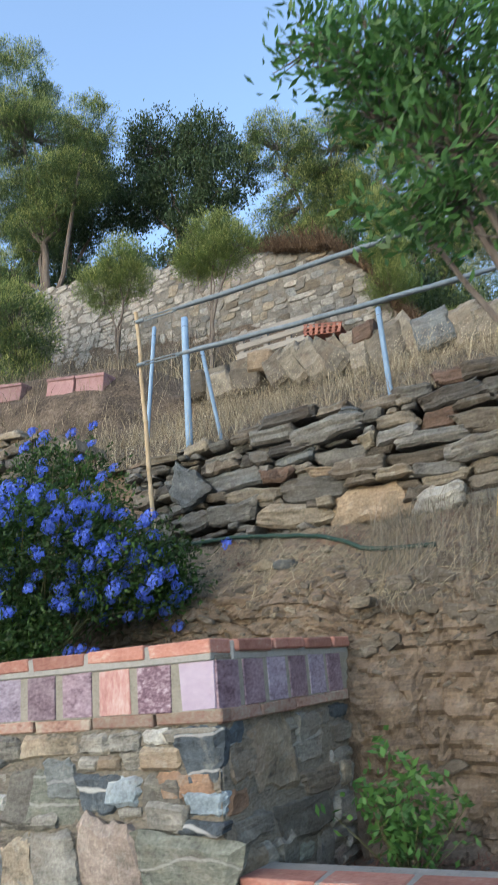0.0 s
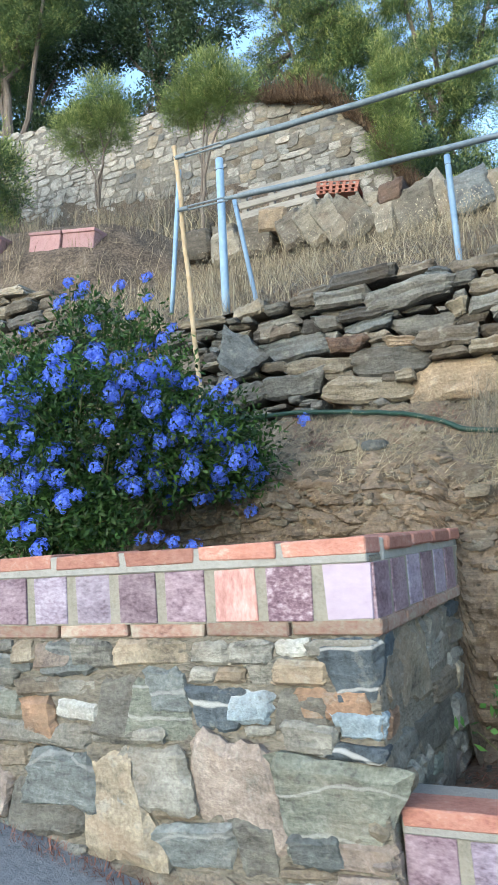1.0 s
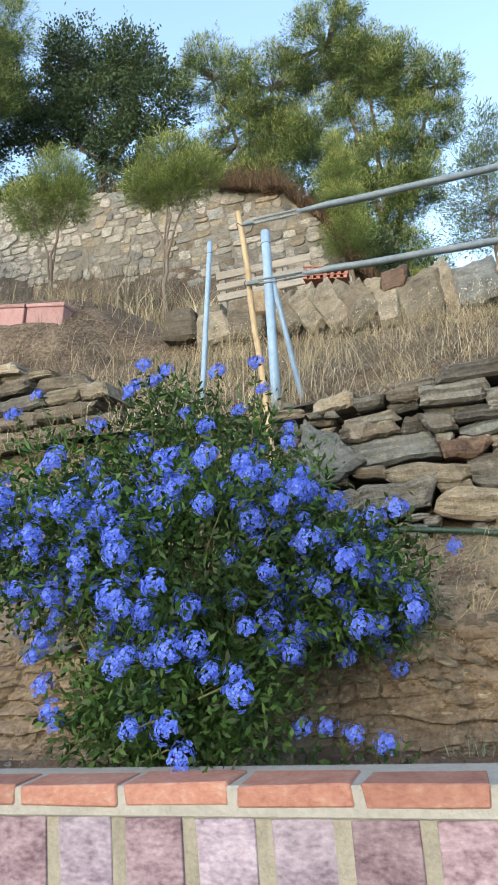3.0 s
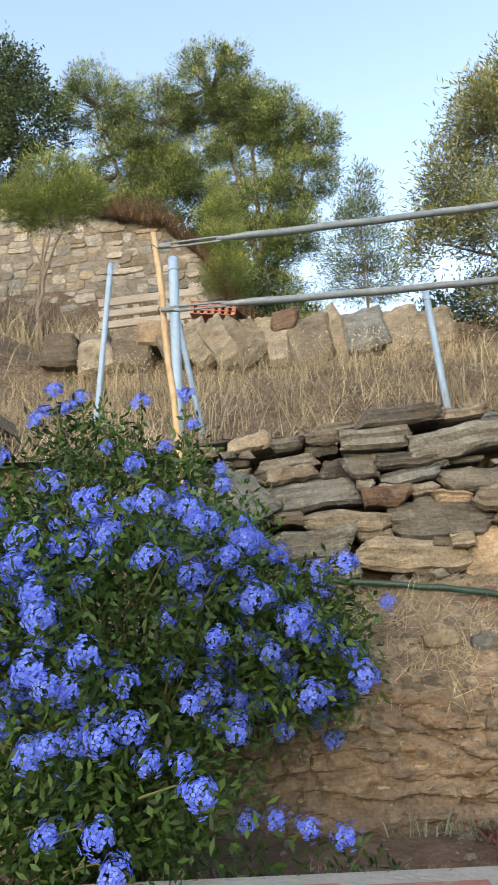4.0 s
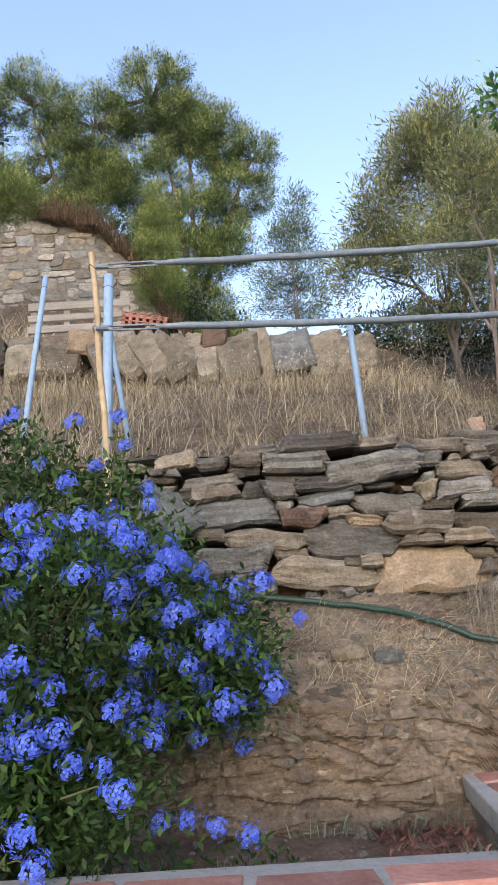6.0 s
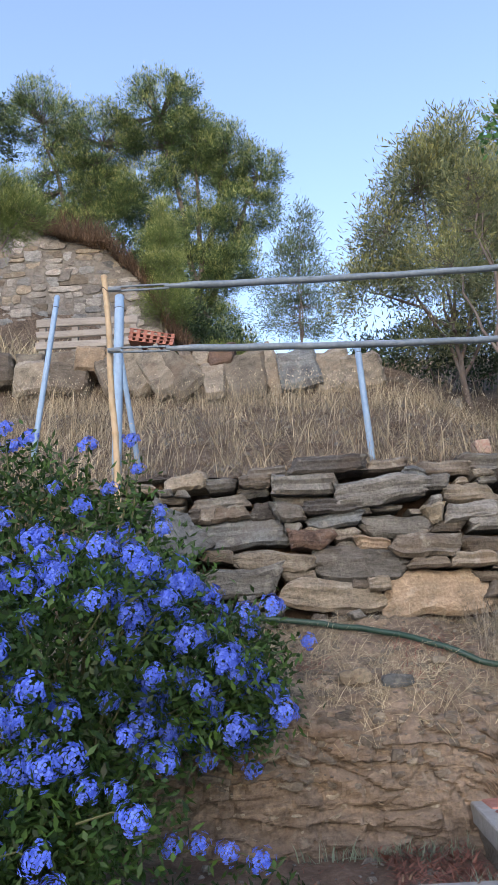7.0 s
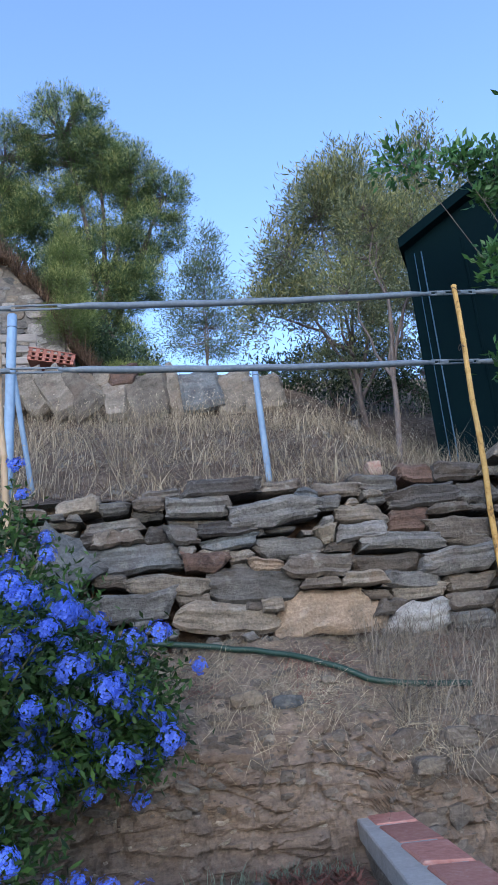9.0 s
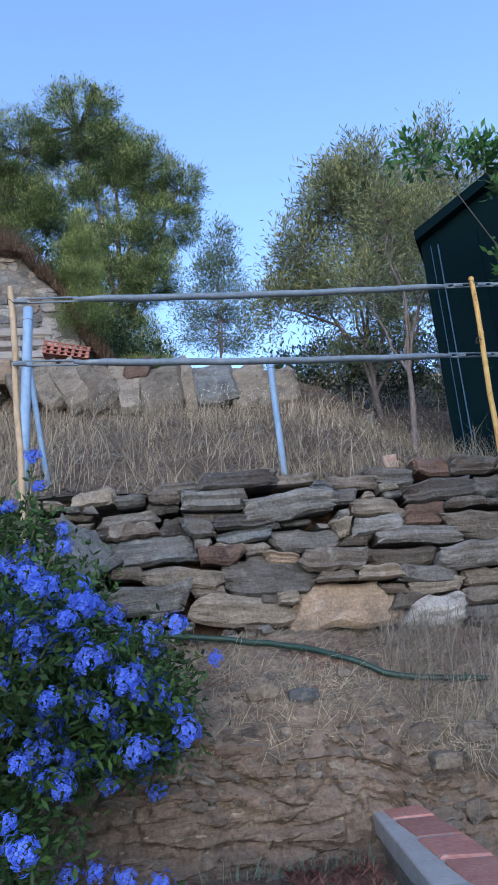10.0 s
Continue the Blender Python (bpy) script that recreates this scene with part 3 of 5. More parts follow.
FRONT_A = [
    (-1.07, 0.59, 0.16, 0.05, "s"), (-0.93, 0.60, 0.12, 0.03, "g"), (-0.71, 0.61, 0.23, 0.05, "t"), (-1.02, 0.50, 0.18, 0.04, "g"),
    (-1.16, 0.43, 0.11, 0.10, "o"), (-1.00, 0.44, 0.12, 0.05, "w"), (-0.82, 0.47, 0.18, 0.16, "g"), (-0.67, 0.44, 0.15, 0.10, "v"),
    (-0.65, 0.53, 0.14, 0.08, "s"), (-0.49, 0.47, 0.17, 0.12, "d"), (-0.36, 0.46, 0.09, 0.07, "c"), (-1.15, 0.35, 0.37, 0.06, "g"),
    (-1.09, 0.25, 0.20, 0.13, "s"), (-0.87, 0.14, 0.24, 0.28, "t"), (-0.83, 0.37, 0.19, 0.04, "g"), (-0.71, 0.28, 0.21, 0.13, "g"),
]
FRONT_B = [
    (-0.45, 0.25, 0.29, 0.28, "p"), (-1.14, 0.12, 0.28, 0.15, "g"), (-1.34, 0.17, 0.10, 0.14, "p"), (-0.67, 0.18, 0.14, 0.08, "t"),
    (-0.60, 0.07, 0.28, 0.12, "s"), (-0.39, 0.06, 0.13, 0.11, "g"), (-0.055, 0.57, 0.11, 0.17, "d"), (-0.06, 0.43, 0.11, 0.07, "c"),
    (-0.14, 0.485, 0.12, 0.065, "o"), (-0.155, 0.21, 0.31, 0.25, "v"), (-0.08, 0.37, 0.15, 0.035, "d"), (-0.21, 0.40, 0.13, 0.04, "g"),
    (-0.25, 0.45, 0.12, 0.06, "g"), (-0.12, 0.63, 0.12, 0.03, "g"), (-0.23, 0.57, 0.11, 0.06, "t"), (-0.24, 0.64, 0.07, 0.025, "w"),
]


def planter_wall(name, label, top, x0, x1, foot, known, back=0.19, seed=3, tile_keys=(0, 1, 1, 1, 1, 0, 0, 1), x_first=None):
    """A mortared stone wall along x with a tile band and a brick cap; its face at y = 0."""
    r = random.Random(seed)
    wall = tagged(new(name, mesh_of(name, *block(x0, x1, 0.014, back - 0.004, foot, top - 0.05, 0.003), M_MORTAR)), label, "wall", kind="structure")
    lip = sheet("mortar_face", span(max(x0, -2.6), min(x1, 2.6) - 0.003, 0.016), span(foot, top - 0.262, 0.014), lambda x, z: (x, 0.003 + 0.010 * noise3(x, z, seed, 9) + 0.009 * noise3(x, z, seed, 28) + 0.004 * noise3(x, z, seed, 70), z), M_MORTAR, False)
    under(lip, wall)
    tagged(lip, "rough mortar smeared between the stones")
    cap = make("cap_bed", block(x0, x1 - 0.004, -0.013, back, top - 0.068, top - 0.004, 0.004, 0.0, 1), M_CAPMORTAR, wall, "pale mortar bed")
    make("tile_bed", block(x0, x1 - 0.002, -0.0055, 0.02, top - 0.226, top - 0.0685, 0.002), M_CEMENT, wall, "grey-tan mortar between the tiles")
    # brick cap, laid flat along the front edge
    n = round((x1 - x0) / 0.268)
    bed = [mesh_of("brick", *block(-0.124, 0.124, -0.018, 0.112, -0.045, 0.0, 0.004, 0.004, i), M_BRICK) for i in range(4)]
    for i in range(n):
        ob = new("brick", bed[i % 4])
        ob.parent = wall
        ob.matrix_basis = pose(x1 - 0.125 - i * 0.268, 0, top + r.uniform(-0.002, 0.002), r.uniform(-0.6, 0.6), 0, r.uniform(-0.8, 0.8))
    low = [mesh_of("brick", *block(-0.130, 0.130, -0.008, 0.05, -0.042, 0.0, 0.005, 0.004, i), M_BRICKDULL) for i in range(4)]
    for i in range(n):
        ob = new("brick", low[i % 4])
        ob.parent = wall
        ob.matrix_basis = pose(x1 - 0.242 - i * 0.272 + 0.135, 0.0, top - 0.222 + r.uniform(-0.003, 0.003), 0, r.uniform(-0.7, 0.7), 0)
    face = [mesh_of("tile", *block(-0.067, 0.067, -0.010, 0.03, 0.0, 0.15, 0.002, 0.003, i), TILES[i]) for i in range(5)]
    first = x1 - 0.066 if x_first is None else x_first
    for i in range(int((first - x0) / 0.170) + 1):
        key = 2 if i == 0 else tile_keys[i % len(tile_keys)]
        if i == 1:
            key = 4
        if i == 2:
            key = 3
        ob = new("tile", face[key])
        ob.parent = wall
        ob.matrix_basis = pose(first - i * 0.170, r.uniform(-0.002, 0.002), top - 0.22 + r.uniform(-0.002, 0.002), 0, r.uniform(-0.5, 0.5), 0)
    rubble = known + scatter(x0 + 0.02, x1 - 0.005, foot, top - 0.272, known, r, (0.05, 0.24), (0.02, 0.085), 3200, lambda x: road_z(x) - 0.10)
    for i, (x, z, w, h, key) in enumerate(pack(rubble, 0.002, 0.055, (x0, x1 + 0.004, foot, top - 0.270))):
        one_slab(wall, x, r.uniform(-0.024, -0.008), z, w * 1.06, h * 1.10, 0.06, key, seed * 1000 + i, roll=r.uniform(-4, 4), kinds=SET, ends=(0.55, 0.98), relief=0.004, uneven=0.6)
    return wall


wall_front = planter_wall("wall_planter", "mortared rubble planter wall with lilac tiles and a red brick cap", 0.93, -5.0, 0.0, -0.6, FRONT_A + FRONT_B)
wall_low = planter_wall("wall_low_planter", "lower stone planter wall with tile band and brick cap", 0.218, 0.012, 5.086, -1.9, [], seed=5, tile_keys=(1, 0, 4, 0, 1), x_first=5.012)
wall_low.location.y = 0.06

# the return wall from the front corner back into the bank, its face towards +x
RETURN = thing("wall_return", (0, 0, 0), "short return wall of the planter capped with red brick", "wall", kind="structure")
r = random.Random(11)


def skew(vf):
    return [(x + 0.04 * y + (0.05 * y if x < -0.15 else 0), y, z) for x, y, z in vf[0]], vf[1]


make("tile_bed", skew(block(-0.03, 0.0055, 0.004, 1.1, 0.704, 0.8615, 0.002)), M_CEMENT, RETURN, "grey-tan mortar between the tiles")
make("core", skew(block(-0.19, -0.014, 0.1, 1.16, 0.0, 0.88, 0.003)), M_MORTAR, RETURN)
make("cap_bed", skew(block(-0.205, 0.004, 0.115, 1.14, 0.86, 0.924, 0.004)), M_CAPMORTAR, RETURN, "pale mortar bed")
bed = [mesh_of("brick", *block(-0.115, 0.022, -0.116, 0.116, -0.045, 0, 0.006, 0.004, 20 + i), M_BRICK) for i in range(4)]
low = [mesh_of("brick", *block(-0.05, 0.008, -0.128, 0.128, -0.042, 0, 0.005, 0.004, 30 + i), M_BRICKDULL) for i in range(4)]
for i in range(4):
    y = 0.245 + i * 0.262
    ob = new("brick", bed[i])
    ob.parent, ob.matrix_basis = RETURN, pose(0.04 * y, y, 0.93 + r.uniform(-0.002, 0.002), 0, 0, -2.3 + r.uniform(-0.7, 0.7))
    ob = new("brick", low[i])
    ob.parent, ob.matrix_basis = RETURN, pose(0.04 * y, y - 0.11, 0.708, 0, 0, -2.3)
face = [mesh_of("tile", *block(-0.03, 0.010, -0.067, 0.067, 0.0, 0.15, 0.002, 0.002, i), TILES[i]) for i in range(5)]
for i in range(6):
    y = 0.068 + i * 0.168
    ob = new("tile", face[(1, 1, 0, 1, 0, 1, 1)[i]])
    ob.parent, ob.matrix_basis = RETURN, pose(0.04 * y, y, 0.71, r.uniform(-0.5, 0.5), 0, -2.3)
side_known = [(0.05, 0.57, 0.09, 0.17, "d"), (0.33, 0.52, 0.30, 0.24, "t"), (0.55, 0.30, 0.42, 0.16, "g"), (0.2, 0.33, 0.2, 0.08, "g"), (0.12, 0.42, 0.1, 0.07, "o")]
side_all = pack(side_known + scatter(0.0, 1.08, 0.0, 0.66, side_known, r), 0.006, 0.05, (-0.004, 1.1, -0.1, 0.66))
for i, (y, z, w, h, key) in enumerate(side_all):
    one_slab(RETURN, 0.04 * y + r.uniform(-0.01, 0.006), y, z, w * 1.03, h * 1.06, 0.06, key, 700 + i, turn=87.7, kinds=SET, ends=(0.5, 0.98), relief=0.004)


# ---- dry-stone wall ----
DRY = thing("wall_drystone", (0, 0, 0), "dry-stone retaining wall of flat brown and grey schist", "wall", kind="structure")


def dry_core(x, s):
    z = 1.35 + s * 0.88
    return x, 1.88 + 0.09 * s + 0.02 * noise3(x, z, 0, 6) + max(0, s - 0.98) * 12, z + 0.08 * ease(0.4, 1.6, x) * s


core = sheet("core", span(-1.68, 6, 0.05), [0, 0.2, 0.4, 0.6, 0.8, 0.97, 1.0], dry_core, M_SOIL)
core.parent = DRY
COPING = [(-1.09, 2.220, 0.19, 0.080, "t"), (-0.92, 2.198, 0.14, 0.067, "g"), (-0.70, 2.257, 0.18, 0.041, "g"), (-0.42, 2.264, 0.36, 0.077, "d"), (-0.14, 2.256, 0.18, 0.060, "b"), (-0.02, 2.207, 0.10, 0.044, "s"), (0.14, 2.237, 0.24, 0.066, "b"), (0.34, 2.253, 0.21, 0.100, "g"), (0.56, 2.295, 0.17, 0.099, "r"), (0.76, 2.284, 0.22, 0.099, "b")]
COURSE_FIVE = [(-0.77, 2.209, 0.14, 0.054, "b"), (-0.77, 2.162, 0.13, 0.045, "g"), (-0.54, 2.178, 0.30, 0.099, "g"), (-0.17, 2.132, 0.44, 0.145, "g"), (0.09, 2.162, 0.10, 0.065, "g"), (0.23, 2.106, 0.23, 0.095, "t"), (0.23, 2.017, 0.24, 0.088, "g"), (0.56, 2.175, 0.35, 0.116, "d"), (0.84, 2.170, 0.20, 0.117, "g"), (0.67, 2.094, 0.19, 0.044, "b"), (0.47, 2.057, 0.20, 0.119, "r"), (0.73, 2.001, 0.31, 0.121, "b")]
COURSE_FOUR = [(-0.93, 2.127, 0.26, 0.050, "g"), (-1.05, 2.060, 0.06, 0.078, "d"), (-0.99, 2.060, 0.06, 0.070, "b"), (-0.88, 2.067, 0.16, 0.073, "b"), (-0.73, 2.074, 0.12, 0.094, "d"), (-0.61, 2.047, 0.13, 0.079, "g"), (-0.53, 2.106, 0.27, 0.048, "g"), (-0.41, 2.062, 0.26, 0.061, "d"), (-0.41, 2.000, 0.25, 0.063, "s"), (-0.12, 1.972, 0.34, 0.113, "g"), (0.06, 2.015, 0.08, 0.080, "q"), (0.12, 1.948, 0.12, 0.047, "b"), (0.42, 1.955, 0.40, 0.079, "g"), (0.75, 1.939, 0.24, 0.053, "b")]
COURSE_THREE = [(-0.83, 1.964, 0.42, 0.146, "s"), (-0.52, 1.919, 0.19, 0.082, "r"), (-0.60, 1.977, 0.06, 0.044, "g"), (-0.48, 1.957, 0.13, 0.034, "b"), (-0.36, 1.935, 0.12, 0.059, "b"), (-0.36, 1.887, 0.09, 0.038, "g"), (-0.24, 1.888, 0.14, 0.057, "o"), (-0.01, 1.864, 0.30, 0.103, "b"), (0.33, 1.863, 0.34, 0.099, "b"), (0.68, 1.846, 0.35, 0.123, "g"), (0.52, 1.830, 0.06, 0.060, "g")]
COURSE_TWO = [(-0.95, 1.868, 0.14, 0.063, "b"), (-0.69, 1.829, 0.37, 0.096, "t"), (-0.30, 1.804, 0.42, 0.157, "g"), (0.00, 1.785, 0.17, 0.038, "b"), (0.20, 1.787, 0.19, 0.059, "t"), (0.43, 1.767, 0.27, 0.077, "g"), (0.72, 1.742, 0.23, 0.077, "b"), (0.27, 1.715, 0.11, 0.048, "b"), (0.46, 1.716, 0.25, 0.056, "t"), (0.70, 1.656, 0.24, 0.081, "b")]
COURSE_ONE = [(-0.84, 1.744, 0.33, 0.148, "g"), (-0.59, 1.761, 0.15, 0.030, "b"), (-0.44, 1.666, 0.45, 0.148, "t"), (-0.31, 1.704, 0.07, 0.035, "b"), (-0.23, 1.704, 0.08, 0.055, "t"), (0.03, 1.659, 0.48, 0.226, "o"), (0.31, 1.650, 0.11, 0.065, "b"), (0.43, 1.604, 0.27, 0.149, "w"), (0.69, 1.562, 0.24, 0.095, "g")]
dry_all = COPING + COURSE_FIVE + COURSE_FOUR + COURSE_THREE + COURSE_TWO + COURSE_ONE
# the upright dark slab and its neighbours, and the run beyond the hose
dry_all += [(-1.38, 2.20, 0.30, 0.045, "t"), (-1.42, 2.13, 0.22, 0.06, "b"), (-1.10, 1.73, 0.2, 0.14, "g"), (-1.45, 1.70, 0.3, 0.16, "g"), (-1.5, 1.95, 0.24, 0.12, "b")]
r = random.Random(21)


def top_of(x):
    return 2.25 + 0.10 * ease(0.3, 1.0, x) + 0.1 * ease(1.0, 4.0, x)


dry_all += scatter(-1.66, 1.0, 1.52, 2.22, dry_all, r, (0.04, 0.16), (0.018, 0.07), 2600)
rows_z = 1.45
while rows_z < 2.36:
    hh = r.uniform(0.07, 0.15)
    x = 0.98 + r.uniform(-0.02, 0.1)
    while x < 4.6:
        w = r.uniform(0.16, 0.46)
        dry_all.append((x + w / 2, rows_z + hh / 2, w * 0.98, hh * r.uniform(0.86, 1.04), r.choice("gggbbbdgt")))
        x += w
    rows_z += hh
dry_all = pack(dry_all, 0.010, 0.010, (-1.68, 6, 1.42, 2.46))
for i, (x, z, w, h, key) in enumerate(dry_all):
    deep = 0.16 + 0.06 * r.random()
    y = 1.69 + 0.09 * (z - 1.55) + r.uniform(-0.055, 0.045)
    roll = r.uniform(-6, 6)
    one_slab(DRY, x, y, z, w * 0.985, h * 0.95, deep, key, 900 + i, roll=roll)


one_slab(DRY, -1.155, 1.665, 1.95, 0.27, 0.26, 0.1, "s", 77, roll=42, ends=(0.7, 0.95))


# ---- boulders on the upper terrace ----
BOULDERS = [(-1.71, 4.36, 0.30, 0.50, "l", -36), (-1.50, 4.38, 0.29, 0.52, "l", -36), (-1.33, 4.34, 0.18, 0.50, "b", -18), (-1.27, 4.51, 0.21, 0.17, "l", 10), (-1.13, 4.24, 0.26, 0.37, "l", 3), (-1.04, 4.51, 0.29, 0.22, "r", -8), (-0.80, 4.27, 0.48, 0.48, "l", -16), (-0.53, 4.33, 0.32, 0.48, "l", -42), (-0.24, 4.33, 0.45, 0.39, "s", -12), (0.11, 4.29, 0.45, 0.41, "l", -14), (0.43, 4.26, 0.48, 0.37, "l", -8),
            (-2.41, 4.55, 0.35, 0.23, "o", 4), (-2.70, 4.57, 0.34, 0.17, "b", -3), (-2.65, 4.37, 0.43, 0.30, "b", 6), (-3.04, 4.39, 0.41, 0.32, "l", -5), (-3.08, 4.60, 0.32, 0.17, "l", 2), (-2.19, 4.38, 0.32, 0.37, "b", -24), (-1.95, 4.37, 0.30, 0.41, "l", -30), (-3.46, 4.54, 0.43, 0.32, "b", 5)]
r = random.Random(31)
for i, (x, z, w, h, key, lean) in enumerate(BOULDERS):
    ob = one_slab(None, x, 5.53 + r.uniform(-0.06, 0.06), z - 0.04, w * 0.95, h * 1.16, 0.5, key, 1500 + i, roll=lean, name="boulder", big=0.02, ends=(0.7, 1.0), relief=0.006, uneven=0.35)
    tagged(ob, "large angular schist slab leaning in the terrace edge", "boulder", "boulders along the terrace edge")
for i in range(5):
    x = 0.75 + i * 0.5
    ob = one_slab(None, x, 5.7 + 0.05 * i, bank_z(x, 5.7) - 0.02, r.uniform(0.35, 0.55), r.uniform(0.2, 0.3), 0.4, r.choice("gb"), 1600 + i, roll=r.uniform(-15, 15), name="boulder", big=0.05, ends=(0.5, 0.9))
    tagged(ob, "grey-brown rock half sunk in the terrace edge", "boulder", "boulders along the terrace edge")


# ---- far retaining wall ----
FAR = thing("wall_far_terrace", (0, 0, 0), "tall old rubble retaining wall high on the hillside", "wall", kind="structure")


def far_top(x):
    return interp(x, [(-16, 13.2), (-10, 12.1), (-5.2, 11.1), (-3.8, 10.6), (-3.0, 9.7), (-2.5, 8.5)])


def far_core(x, s):
    return x, 12.975 + 0.1 * s + 0.04 * noise3(x, s * 3, 0, 2) + 0.9 * max(0, s - 0.97) * 10, 6.8 + s * (far_top(x) - 6.8)


sheet("core", span(-16, -2.5, 0.15), [0, 0.2, 0.4, 0.6, 0.8, 0.97, 1.0], far_core, M_FARMORTAR).parent = FAR
v, f = [], []
loose = scatter(-15.8, -2.55, 6.9, 13.1, [], r, (0.14, 0.5), (0.06, 0.26), 5200)
loose = [q for q in pack(loose, 0.004, 0.12, (-15.9, -2.5, 6.8, 13.2), 8) if q[1] + q[3] / 2 < far_top(q[0] + q[2] / 2) + 0.05]
near_first = sorted(loose, key=lambda q: abs(q[0] + 6) + abs(q[1] - 9.8))
for i, (x, z, w, h, _) in enumerate(near_first[:290]):
    one_stone(FAR, x, far_core(x, (z - 6.8) / (far_top(x) - 6.8))[1] + r.uniform(-0.035, 0.0), z, w, h, 0.2, r.choice("gggsgb"), 1700 + i, kinds=FAR_STONE, power=r.choice((3, 4, 6)), rough=0.16, edge=0.06)
rest = []
for i, (x, z, w, h, _) in enumerate(near_first[290:]):
    sv, sf = stone(w, h, 0.2, 2300 + i, 8)
    rest.append(([(a + x, b + far_core(x, (z - 6.8) / (far_top(x) - 6.8))[1] - 0.02, c + z) for a, b, c in sv], sf))
if rest:
    tagged(make("stones", join(rest), FAR_STONE["g"], FAR), kind="stuff")

# left-hand stretch of dry-stone wall beside the shrub
LEFTWALL = thing("wall_left_drystone", (0, 0, 0), "low brown dry-stone wall beside the shrub", "wall", kind="structure")
z = 2.0
n = 0
while z < 3.06:
    hh = r.uniform(0.06, 0.12)
    x = -6.0 + r.uniform(0, 0.2)
    while x < -2.75:
        w = r.uniform(0.2, 0.5)
        if z > 2.74 + 0.3 * ease(-2.9, -3.7, x):
            break
        one_slab(LEFTWALL, x + w / 2, 2.3 + 0.1 * (z - 2) + r.uniform(-0.05, 0.05), z + hh / 2, w, hh, 0.4, r.choice("gbbtd"), 2600 + n, roll=r.uniform(-4, 4))
        n += 1
        x += w
    z += hh


# ---- rails, posts and canes ----
def along(a, b, t):
    return tuple(a[i] + (b[i] - a[i]) * t for i in range(3))


def pipe_rail(a, b, label):
    """A steel tube from a to b, its ends flattened into long slotted straps."""
    rail = thing("pipe_rail", a, label, "rail", "pipe rails of the fence")
    n = 14
    pts = [along(a, b, i / n) for i in range(n + 1)]
    pts = [(x, y, z - 0.012 * math.sin(math.pi * i / n) + 0.002 * math.sin(i * 2.1)) for i, (x, y, z) in enumerate(pts)]
    radius = [0.010 if i in (0, n) else 0.0185 for i in range(n + 1)]
    under(make("tube", tube(pts, radius, 12), M_STEEL, smooth=True), rail)
    d = (Vector(b) - Vector(a)).normalized()
    for end, sgn in ((Vector(a), -1), (Vector(b), 1)):
        bars = []
        for off in (-0.011, 0.011):
            s = end + Vector((0, 0, off)) - d * sgn * 0.02
            bars.append(tube([s, s + d * sgn * 0.24], 0.0055, 6))
        e = end + d * sgn * 0.22
        bars.append(tube([e, e + d * sgn * 0.06], [0.015, 0.012], 8))
        under(make("slotted_end", join(bars), M_STEEL), rail)
    return rail


UA, UB = (-1.16, 1.675, 3.214), (0.98, 2.21, 3.516)
LA, LB = (-1.16, 1.675, 2.877), (0.93, 2.215, 3.066)
pipe_rail(UA, UB, "grey-blue steel pipe rail with slotted flattened ends")
pipe_rail(LA, LB, "grey-blue steel pipe rail with slotted flattened ends")
for a, b in ((UA, UB), (LA, LB)):
    far = along(a, b, 1.145)
    pipe_rail(far, along(a, b, 1.9), "grey-blue steel pipe rail with slotted flattened ends")


def post(a, b, radius, label):
    ob = thing("fence_post", a, label, "post", "painted posts of the fence")
    pts = [along(a, b, i / 6) for i in range(7)]
    under(make("tube", tube(pts, radius, 12), M_POST, smooth=True), ob)
    t = Vector(b)
    d = (t - Vector(a)).normalized()
    under(make("end_cap", tube([t, t + d * 0.006, t + d * 0.012], [radius * 0.98, radius * 0.9, radius * 0.5], 12), M_POST), ob)
    k = Vector(along(a, b, 0.93))
    under(make("wire", tube([k + Vector((math.cos(q) * radius * 1.06, math.sin(q) * radius * 1.06, 0)) for q in np.linspace(0, 6.283, 12)], 0.0015, 5), M_TWINE), ob)
    return ob


post((-1.535, 2.37, 2.40), (-1.520, 2.39, 3.55), 0.028, "thick pale-blue painted steel post on the bank")
post((-0.036, 2.72, 2.44), (-0.055, 2.783, 3.327), 0.0205, "slim pale-blue post under the lower rail")
post((-2.067, 2.560, 2.602), (-1.956, 2.594, 3.68), 0.017, "slim leaning pale-blue post on the bank")
post((-1.462, 2.77, 2.50), (-1.600, 2.76, 3.44), 0.017, "slim blue strut propped against the thick post")


def cane(a, b, radius, mat, label):
    ob = thing("cane", a, label, "cane", "support canes")
    n = 11
    pts, rad = [], []
    for i in range(n):
        p = Vector(along(a, b, i / (n - 1)))
        p += Vector((0.004 * math.sin(i * 1.7), 0.003 * math.cos(i * 2.3), 0))
        dd = (Vector(b) - Vector(a)).normalized()
        for o, k in ((-0.006, 1.0), (0.0, 1.22), (0.006, 1.0)):
            pts.append(p + dd * o)
            rad.append(radius * k)
    under(make("stalk", tube(pts, rad, 10), mat, smooth=True), ob)
    return ob


